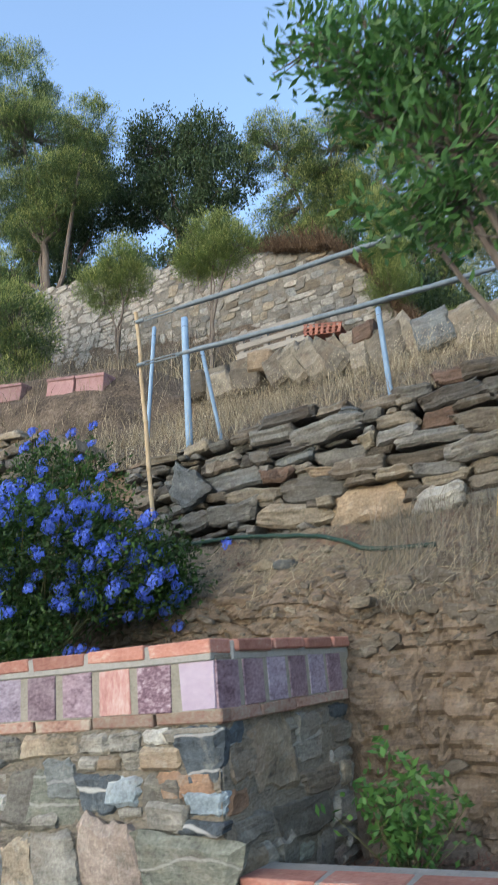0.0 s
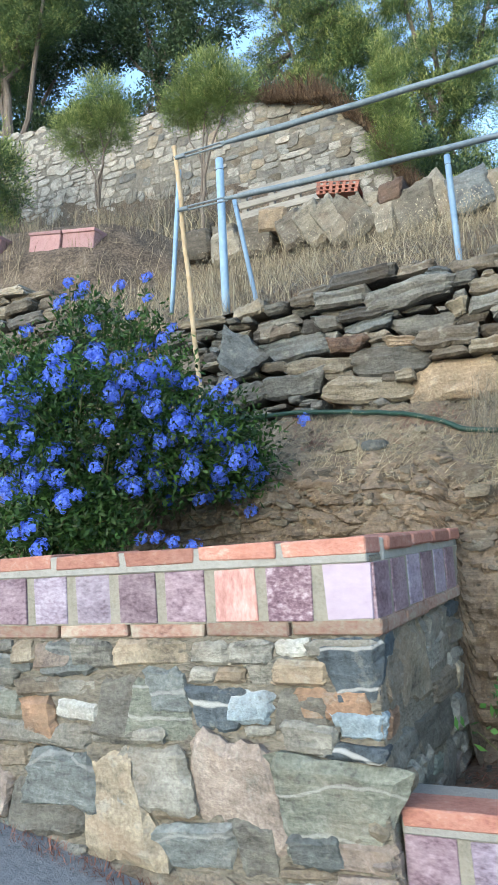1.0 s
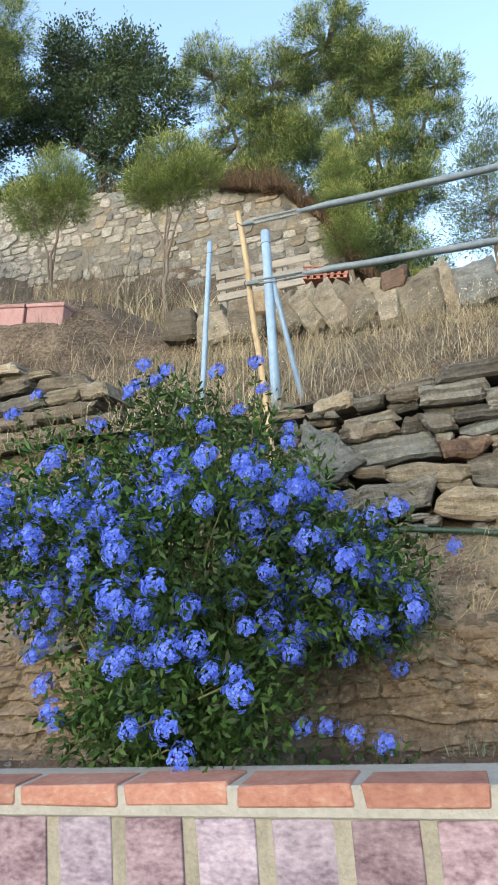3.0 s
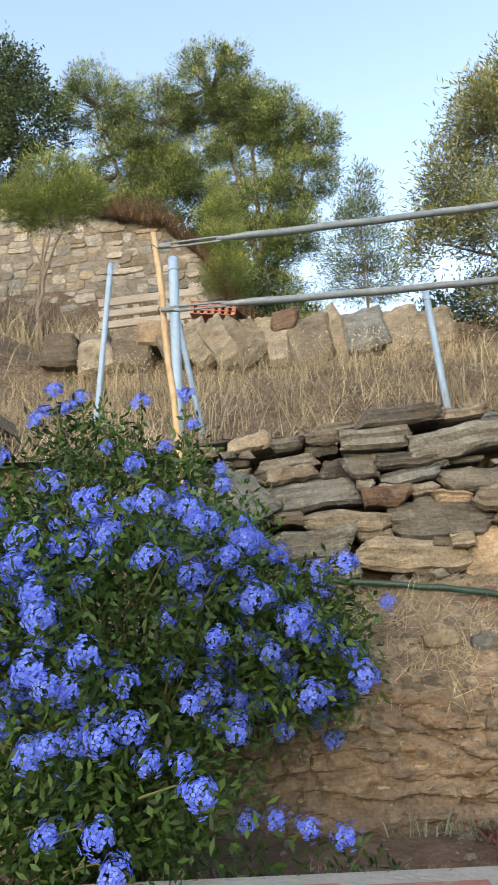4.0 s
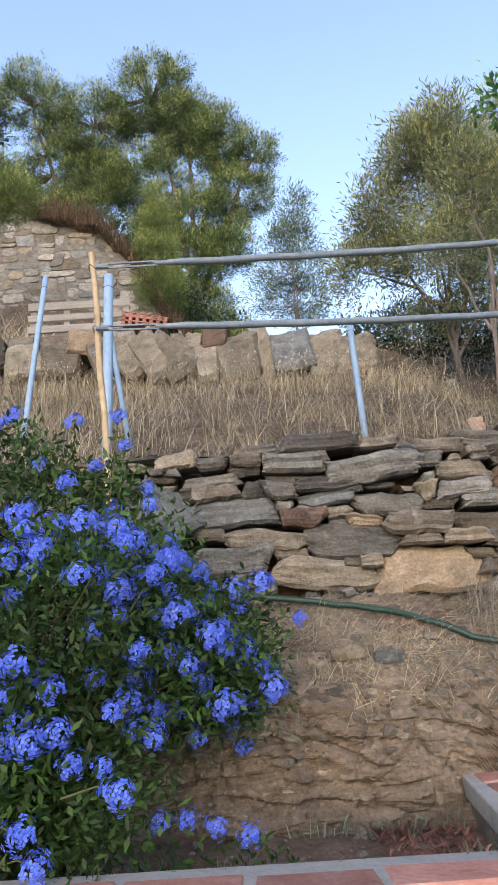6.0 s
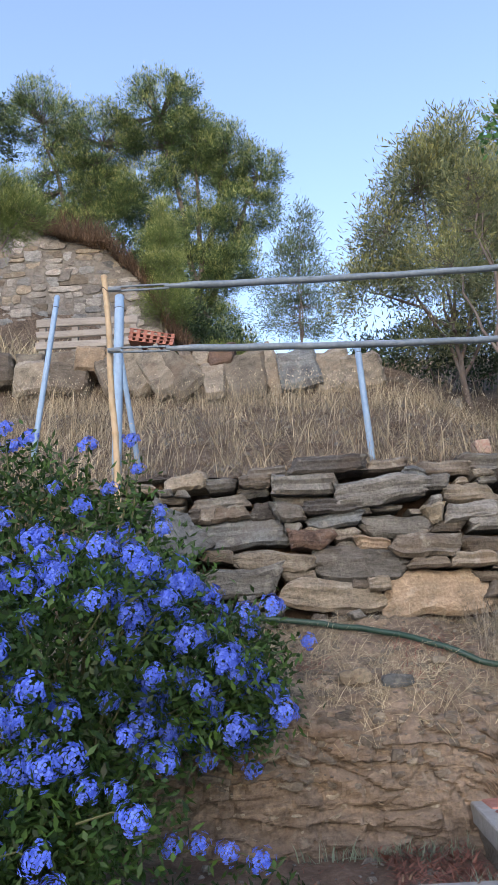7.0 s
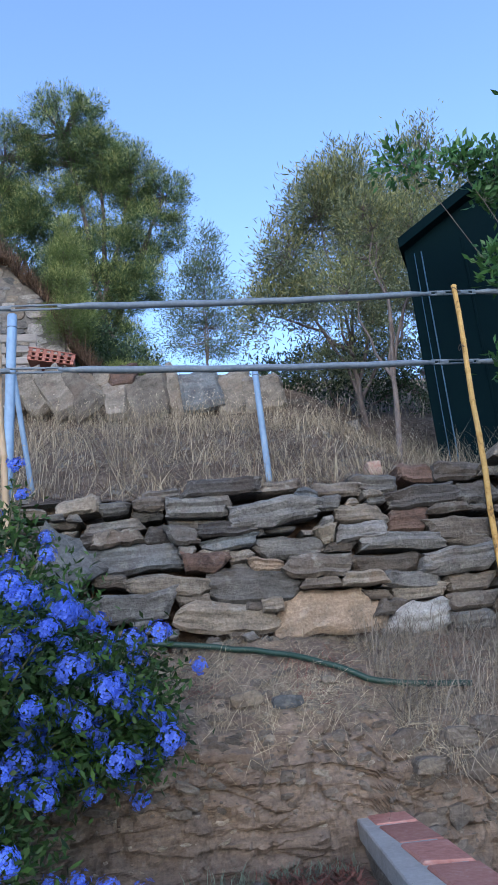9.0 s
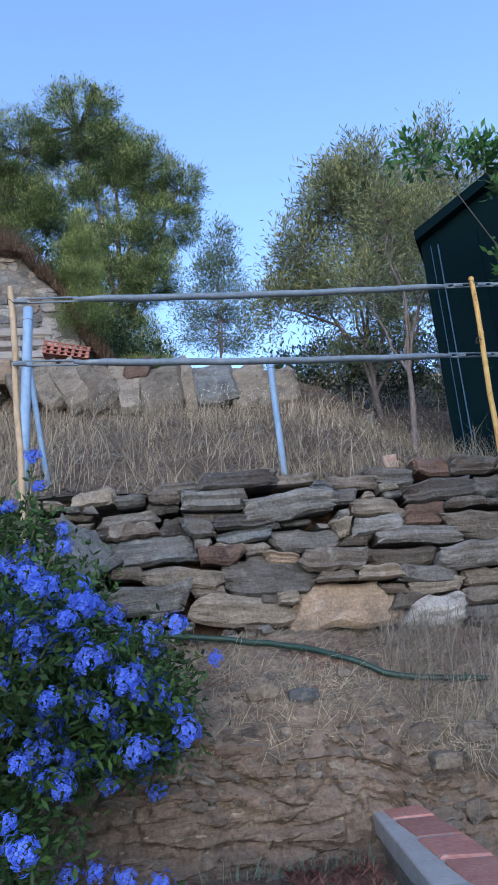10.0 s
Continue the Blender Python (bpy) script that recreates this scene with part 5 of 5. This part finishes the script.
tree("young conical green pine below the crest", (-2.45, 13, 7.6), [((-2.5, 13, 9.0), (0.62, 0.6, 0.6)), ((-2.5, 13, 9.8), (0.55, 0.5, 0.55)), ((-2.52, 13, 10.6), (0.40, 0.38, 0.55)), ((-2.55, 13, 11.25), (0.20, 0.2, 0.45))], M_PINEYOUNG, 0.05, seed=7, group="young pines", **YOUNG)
tree("thin pale young tree on the terrace behind the boulders", (0.37, 13, 7.0), [((0.45, 13, 8.5), (1.0, 0.8, 0.5)), ((0.45, 13, 9.2), (0.85, 0.7, 0.5)), ((0.5, 13, 9.9), (0.66, 0.6, 0.5)), ((0.55, 13, 10.7), (0.36, 0.36, 0.6))], M_SAPLING, 0.035, 30, 26, 0.11, 0.12, 0.018, 8, keep=0.2, twig_share=0.4, droop=-0.2, inner=0.3)
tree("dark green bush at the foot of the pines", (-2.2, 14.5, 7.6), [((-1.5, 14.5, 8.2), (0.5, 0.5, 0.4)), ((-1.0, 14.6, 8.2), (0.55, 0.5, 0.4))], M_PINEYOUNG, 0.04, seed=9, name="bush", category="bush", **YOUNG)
tree("dark undergrowth on top of the old wall", (-8.5, 15.2, 12.2), [((-14.2, 15.2, 13.9), (1.4, 0.6, 0.9)), ((-12.2, 15.4, 13.7), (1.3, 0.6, 1.0)), ((-10.1, 15.2, 13.2), (1.2, 0.6, 0.9)), ((-8.2, 15.3, 12.8), (1.2, 0.6, 0.8)), ((-6.6, 15.4, 12.4), (1.0, 0.6, 0.7)), ((-4.6, 15.4, 11.7), (1.1, 0.6, 0.8)), ((-3.3, 15.4, 10.8), (1.0, 0.6, 0.8)), ((-2.4, 15.2, 9.4), (0.9, 0.6, 0.8)), ((-1.5, 15.2, 8.6), (0.9, 0.6, 0.6))], M_OAK, 0.06, seed=19, name="undergrowth", category="bush", **OAK)
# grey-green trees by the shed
# yellow-green colour stands in for sunlight on the upper leaves
M_WILLOWLIT = leafy("yellow_green_leaves_sunlit", (0.13, 0.15, 0.05), (0.32, 0.32, 0.12), 0.55, 0.3)
WILLOW = dict(droop=0.1, keep=0.1, inner=0.2, young=M_WILLOWLIT, gaps=-0.18, group="trees by the shed")
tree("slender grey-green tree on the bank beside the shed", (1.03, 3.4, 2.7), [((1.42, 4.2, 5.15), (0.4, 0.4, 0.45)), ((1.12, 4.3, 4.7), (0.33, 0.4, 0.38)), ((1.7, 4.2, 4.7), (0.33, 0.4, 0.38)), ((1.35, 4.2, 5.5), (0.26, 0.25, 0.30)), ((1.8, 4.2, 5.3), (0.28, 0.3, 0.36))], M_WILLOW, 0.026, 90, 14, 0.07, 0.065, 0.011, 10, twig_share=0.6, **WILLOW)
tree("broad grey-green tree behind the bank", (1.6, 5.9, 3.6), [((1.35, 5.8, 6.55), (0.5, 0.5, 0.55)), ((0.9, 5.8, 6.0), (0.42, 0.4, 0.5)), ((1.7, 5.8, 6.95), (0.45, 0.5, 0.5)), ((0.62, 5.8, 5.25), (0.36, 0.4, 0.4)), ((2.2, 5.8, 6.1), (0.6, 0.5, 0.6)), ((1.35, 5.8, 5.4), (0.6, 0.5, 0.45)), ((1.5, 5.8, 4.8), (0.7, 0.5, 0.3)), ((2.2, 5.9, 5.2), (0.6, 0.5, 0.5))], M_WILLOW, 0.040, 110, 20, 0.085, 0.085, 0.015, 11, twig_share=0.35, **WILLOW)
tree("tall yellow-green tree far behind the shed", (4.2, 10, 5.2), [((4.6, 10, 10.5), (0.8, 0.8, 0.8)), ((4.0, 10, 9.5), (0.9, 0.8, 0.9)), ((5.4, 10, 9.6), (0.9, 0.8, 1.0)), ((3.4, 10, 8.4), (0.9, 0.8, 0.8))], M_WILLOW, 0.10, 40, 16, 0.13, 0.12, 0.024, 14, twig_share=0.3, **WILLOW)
tree("tall pine with yellow-green tops, coloured as sunlit, beside the old wall", (-13.6, 14, 10.5), [((-15.6, 14, 14.4), (1.2, 1.0, 1.1)), ((-14.4, 14, 15.5), (1.0, 0.9, 0.8)), ((-14.6, 14, 19.4), (1.7, 1.5, 1.6)), ((-11.95, 14, 18.6), (0.85, 0.9, 1.2)), ((-13.0, 14, 16.8), (1.5, 1.3, 1.1)), ((-15.4, 14, 22.0), (1.5, 1.4, 1.6)), ((-15.4, 14, 17.0), (1.4, 1.3, 1.2))], M_PINE, 0.17, seed=16, group="crest trees", **PINE)
tree("dark bush behind the bank at the foot of the trees", (1.4, 6.5, 3.9), [((0.75, 6.5, 4.75), (0.40, 0.3, 0.26)), ((1.3, 6.6, 4.85), (0.50, 0.3, 0.36)), ((1.95, 6.6, 4.8), (0.50, 0.3, 0.42)), ((2.6, 6.6, 4.8), (0.5, 0.3, 0.5))], M_OAK, 0.03, 90, 16, 0.07, 0.06, 0.022, 21, name="bush", category="bush", keep=-0.1, inner=0.3)
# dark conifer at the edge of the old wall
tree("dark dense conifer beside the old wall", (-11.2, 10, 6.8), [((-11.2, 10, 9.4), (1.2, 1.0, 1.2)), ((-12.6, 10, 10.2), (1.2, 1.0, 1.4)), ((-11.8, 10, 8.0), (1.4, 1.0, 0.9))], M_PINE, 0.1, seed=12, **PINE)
# a tree in the lower planter whose branches hang over the drive, and a leafy climber by the shed
BROAD = dict(keep=0.1, twig_share=0.8, inner=0.2)
tree("leafy tree with pointed green leaves in the lower planter", (1.75, 0.5, 0.05), [((0.82, 0.0, 2.85), (0.26, 0.25, 0.24)), ((1.05, 0.05, 2.4), (0.28, 0.28, 0.28)), ((0.62, 0.0, 3.05), (0.17, 0.15, 0.12)), ((1.05, 0.0, 2.75), (0.3, 0.28, 0.25)), ((0.86, 0.05, 2.25), (0.18, 0.18, 0.15)), ((1.5, 0.2, 2.7), (0.4, 0.35, 0.5)), ((1.3, 0.1, 3.15), (0.35, 0.3, 0.22))], M_NEARLEAF, 0.04, 150, 9, 0.05, 0.06, 0.019, 13, **BROAD)
tree("leafy climber with bright green leaves beside the shed", (2.4, 2.35, 2.3), [((1.35, 2.3, 4.52), (0.20, 0.16, 0.07)), ((1.0, 2.3, 4.52), (0.18, 0.14, 0.05)), ((1.62, 2.3, 4.4), (0.16, 0.2, 0.2)), ((1.5, 2.3, 3.75), (0.10, 0.12, 0.16)), ((1.42, 2.25, 3.05), (0.08, 0.1, 0.12))], M_NEARLEAF, 0.009, 150, 8, 0.04, 0.075, 0.032, 15, **BROAD)


# ---- grass and litter ----
def blades(n, xs, ys, zf, length, width, lean, mat, name, label, dens=None, category="grass"):
    x, y = rng.uniform(*xs, n), rng.uniform(*ys, n)
    if dens is not None:
        hold = np.array([rng.random() < dens(a, b) for a, b in zip(x, y)])
        x, y = x[hold], y[hold]
    n = len(x)
    z = np.array([zf(a, b) for a, b in zip(x, y)])
    base = np.stack([x, y, z + (0.004 if lean > 1.25 else -0.008)], axis=1)
    L = length[0] + (length[1] - length[0]) * rng.random(n) ** 1.6
    a = rng.uniform(0, 6.283, n)
    tilt = np.abs(rng.normal(0, lean, n)) if lean < 1.25 else 1.5 - np.abs(rng.normal(0, 0.3, n))
    d = np.stack([np.cos(a) * np.sin(tilt), np.sin(a) * np.sin(tilt), np.abs(np.cos(tilt)) + 0.03], axis=1)
    s = np.stack([-np.sin(a + 0.6), np.cos(a + 0.6), np.zeros(n)], axis=1) * width * rng.uniform(0.6, 1.3, n)[:, None]
    e = 0.03
    gx = np.array([zf(p + e, q) - zf(p - e, q) for p, q in zip(x, y)]) / (2 * e)
    gy = np.array([zf(p, q + e) - zf(p, q - e) for p, q in zip(x, y)]) / (2 * e)
    gx, gy = np.clip(gx, -1.3, 1.3), np.clip(gy, -1.3, 1.3)
    d[:, 2] += gx * d[:, 0] + gy * d[:, 1] + 0.10 * rng.random(n)
    s[:, 2] = gx * s[:, 0] + gy * s[:, 1]
    bend = rng.normal(0, 0.18, n)
    curl = np.stack([np.cos(a + 1.57) * bend, np.sin(a + 1.57) * bend, np.zeros(n)], axis=1)
    mid = base + (d + curl * 0.6) * (L * 0.55)[:, None]
    tip = base + d * L[:, None]
    over = np.stack([np.cos(a), np.sin(a)], axis=1) * (L * 0.22)[:, None]
    tip[:, :2] += over
    tip[:, 2] += gx * over[:, 0] + gy * over[:, 1] - L * 0.05
    v = np.stack([base - s, base + s, mid + s * 0.8, mid - s * 0.8, tip], axis=1).reshape(-1, 3).tolist()
    f = []
    for i in range(0, 5 * n, 5):
        f += [(i, i + 1, i + 2, i + 3), (i + 3, i + 2, i + 4)]
    ob = make(name, (v, f), mat)
    return tagged(ob, label, category, kind="stuff")


def patchy(x, y):
    return 0.06 + 2.0 * max(0, 0.12 + noise3(x, y, 0, 1.7) + 0.7 * noise3(x, y, 4, 5))


def tall_patch(x, y):
    near_boulders = ease(4.0, 5.2, y) * 0.45
    return max(near_boulders, 0.5 * ease(0.1, 0.5, noise3(x, y, 8, 1.2))) * (0.4 + patchy(x, y) * 0.6)


blades(13000, (-3.2, 2.6), (1.98, 5.5), bank_z, (0.04, 0.18), 0.0019, 1.2, M_BANKSTRAW, "dry_grass", "thick dry straw-coloured grass on the bank", patchy)
blades(16000, (-3.6, 3.2), (2.0, 5.6), bank_z, (0.05, 0.22), 0.0019, 1.3, M_STRAWGREY, "dead_grass", "matted grey dead grass and stems on the bank", lambda x, y: 0.25 + patchy(x + 5, y))
blades(9000, (-3.4, 2.8), (1.98, 5.5), bank_z, (0.05, 0.20), 0.0022, 1.3, M_BRUSH, "brown_thatch", "fallen brown stems matted on the bank", None, "grass")
blades(17000, (-3.6, 2.6), (2.0, 5.6), bank_z, (0.10, 0.38), 0.0016, 1.2, M_STRAW, "long_straw", "long pale straw stems leaning every way", lambda x, y: 0.3 + patchy(x + 2, y))
blades(7000, (-3.8, 2.6), (2.6, 5.6), bank_z, (0.14, 0.40), 0.0016, 0.7, M_STRAW, "tall_dry_grass", "tall dry seeding grass in clumps", tall_patch)
blades(18000, (-9.5, -1.6), (2.6, 8.0), bank_z, (0.12, 0.45), 0.003, 0.5, M_BANKSTRAW, "tall_dry_grass", "tall dry grass on the upper terrace", patchy)
blades(5000, (-12, -4), (8, 12.8), bank_z, (0.3, 0.9), 0.009, 0.35, M_STRAW, "tall_dry_grass", "tall dry grass below the old wall", patchy)
blades(11000, (-12, -5.8), (8.5, 11.8), lambda x, y: bank_z(x, y) + 0.55 * abs(noise3(x, y, 0, 0.8)) * (0.5 + 0.5 * math.sin(x * 977.0)), (0.4, 1.3), 0.006, 1.15, M_STRAWGREY, "brush_pile", "tangled grey cut branches in a heap", None, "brush")
blades(9000, (-9, -2.2), (13.2, 17), bank_z, (0.3, 0.9), 0.012, 0.6, M_BRUSH, "brown_brush", "dead brown brush on the slope above the wall", patchy, "brush")
blades(5000, (-5.6, -1.6), (12.75, 13.5), lambda x, y: interp(x, [(-5.6, 11.1), (-3.8, 10.5), (-3.0, 9.6), (-2.5, 8.5), (-1.6, 7.3)]) - 0.1 + 0.12 * noise3(x, y, 1, 3), (0.2, 0.7), 0.007, 1.0, M_BRUSH, "brown_brush", "dead brown brush hanging over the end of the old wall", None, "brush")
blades(5000, (-2.8, 4), (6, 16), bank_z, (0.1, 0.35), 0.006, 0.5, M_STRAW, "dry_grass", "dry grass behind the boulders")
blades(28000, (-2.0, 1.9), (1.10, 1.72), slope_z, (0.03, 0.13), 0.0009, 1.3, M_STRAW, "straw_litter", "dry straw and stalks lying on the earth slope", lambda x, y: 0.15 + 0.85 * ease(0, 0.5, 0.25 + noise3(x, y, 0, 3)) * ease(1.05, 1.5, y + 0.2) * (0.5 + 0.5 * ease(-0.7, -0.1, x)))
blades(7000, (0.10, 2.6), (1.05, 1.72), slope_z, (0.06, 0.26), 0.0012, 0.9, M_STRAWGREY, "dead_grass", "wiry grey dead grass on the slope")
blades(2600, (-1.4, 1.2), (1.2, 1.72), slope_z, (0.03, 0.08), 0.0018, 1.3, M_STRAWRED, "rusty_litter", "rust-red dead leaves on the slope", lambda x, y: 0.9 * ease(0.1, 0.4, noise3(x, y, 5, 3.2)), "litter")
blades(3500, (-4, -0.2), (0.2, 1.02), lambda x, y: 0.80 + 0.03 * noise3(x, y, 0, 4), (0.02, 0.07), 0.002, 1.3, M_STRAWRED, "leaf_litter", "rust-brown leaf litter in the planter", lambda x, y: 0.25 + 0.75 * ease(-0.6, -0.25, x), "litter")
blades(5200, (-0.9, -0.15), (0.22, 0.98), lambda x, y: 0.80 + 0.03 * noise3(x, y, 0, 4), (0.03, 0.075), 0.0018, 1.0, M_WEED, "grey_weeds", "low grey-green weeds on the planter soil", lambda x, y: ease(0, 0.3, noise3(x, y, 3, 3.5)), "weeds")
blades(2600, (0.02, 2.6), (0.2, 1.0), lambda x, y: 0.07, (0.02, 0.07), 0.0025, 1.3, M_STRAWRED, "leaf_litter", "rust-brown leaf litter in the lower planter", None, "litter")
blades(2600, (-3.5, 0.0), (-0.10, -0.012), lambda x, y: road_z(x), (0.015, 0.05), 0.002, 1.2, M_STRAWRED, "leaf_litter", "rust-brown leaf litter along the wall foot", None, "litter")


def oats(n, xs, ys):
    """Pale hanging seed heads over the tall grass."""
    x, y = rng.uniform(*xs, n), rng.uniform(*ys, n)
    hold = np.array([rng.random() < tall_patch(a, b) for a, b in zip(x, y)])
    x, y = x[hold], y[hold]
    z = np.array([bank_z(a, b) for a, b in zip(x, y)]) + rng.uniform(0.2, 0.40, len(x))
    way = np.array([[0.3, 0.0, -1.0]]).repeat(len(x), 0)
    ob = fans("oat_heads", leaves(np.stack([x, y, z], axis=1), way, 0.026, 0.008), M_OAT)
    tagged(ob, "pale dry oat heads hanging over the tall grass", "grass", kind="stuff")


oats(9000, (-3.0, 2.4), (2.6, 5.2))


blades(1000, (-0.44, -0.17), (0.62, 1.02), lambda x, y: 0.80 + 0.03 * noise3(x, y, 0, 4), (0.02, 0.055), 0.0032, 1.3, M_STRAWRED, "leaf_litter", "rust-red leaves heaped in the planter corner", None, "litter")


def clods(n, xs, ys, zf, size, mat, name, label, flat=0.5):
    """Many small angular lumps lying on a slope, one mesh."""
    parts_ = []
    q = random.Random(n)
    for i in range(n):
        x, y = q.uniform(*xs), q.uniform(*ys)
        k = size[0] + (size[1] - size[0]) * q.random() ** 3
        z = zf(x, y) + 0.15 * k
        turn = q.uniform(0, 6.28)
        v = []
        for a in range(5):
            g = turn + a * 1.2566 + q.uniform(-0.3, 0.3)
            v.append((x + math.cos(g) * k, y + math.sin(g) * k * 0.8, z - k * 0.2))
        for a in range(5):
            g = turn + a * 1.2566 + q.uniform(-0.3, 0.3)
            v.append((x + math.cos(g) * k * 0.6, y + math.sin(g) * k * 0.5, z + k * flat * q.uniform(0.6, 1.3)))
        parts_.append((v, [(a, (a + 1) % 5, (a + 1) % 5 + 5, a + 5) for a in range(5)] + [(5, 6, 7, 8, 9)]))
    tagged(make(name, join(parts_), mat), label, "gravel", kind="stuff")


clods(1500, (-2.6, 2.6), (1.08, 1.70), slope_z, (0.004, 0.024), STONE["t"], "gravel", "small stones and clods on the earth slope")
clods(900, (-2.6, 2.6), (1.08, 1.70), slope_z, (0.004, 0.020), STONE["b"], "gravel", "small brown stones on the earth slope")
clods(700, (-4.0, -0.15), (0.2, 1.04), lambda x, y: 0.79 + 0.03 * noise3(x, y, 0, 4), (0.004, 0.022), STONE["g"], "gravel", "grey pebbles on the planter soil")
clods(500, (0.05, 3.0), (0.2, 1.04), lambda x, y: 0.06 + 0.03 * noise3(x, y, 0, 4), (0.004, 0.022), STONE["g"], "gravel", "grey pebbles in the lower planter")
clods(900, (-3.2, 2.8), (2.0, 5.0), bank_z, (0.008, 0.04), STONE["g"], "gravel", "stones among the dry grass of the bank")
blades(260, (-2.8, -0.2), (0.12, 0.188), lambda x, y: 0.936, (0.008, 0.028), 0.002, 1.4, M_BRUSH, "leaf_litter", "dry leaf bits lying on the wall cap", None, "litter")


def chips(n, xs, ss, size, mat, label):
    """Angular bits of rock stuck in the cut face of the bank, one mesh."""
    q = random.Random(n)
    parts_ = []
    for i in range(n):
        x, st = q.uniform(*xs), q.uniform(*ss)
        k = size[0] + (size[1] - size[0]) * q.random() ** 3
        cx, cy, cz = earth_place(x, st)
        sv, sf = stone(k * q.uniform(1.1, 2.2), k * q.uniform(0.6, 1.1), k * 0.8, 7000 + i, 7, 4, 0.2, 0.2)
        g = q.uniform(-0.5, 0.5)
        parts_.append(([(cx + a * math.cos(g) - c * math.sin(g), cy + b - k * 0.16, cz + a * math.sin(g) + c * math.cos(g)) for a, b, c in sv], sf))
    tagged(make("rock_chips", join(parts_), mat), label, "stones", kind="stuff")


chips(750, (-1.4, 1.6), (2.6, 6.2), (0.008, 0.05), STONE["b"], "brown rock chips stuck in the cut earth")
chips(420, (-1.0, 1.6), (1.2, 6.2), (0.006, 0.03), STONE["t"], "tan rock chips stuck in the cut earth")
chips(150, (0.05, 1.6), (1.0, 5.0), (0.02, 0.11), STONE["b"], "larger broken brown rock in the cut face")
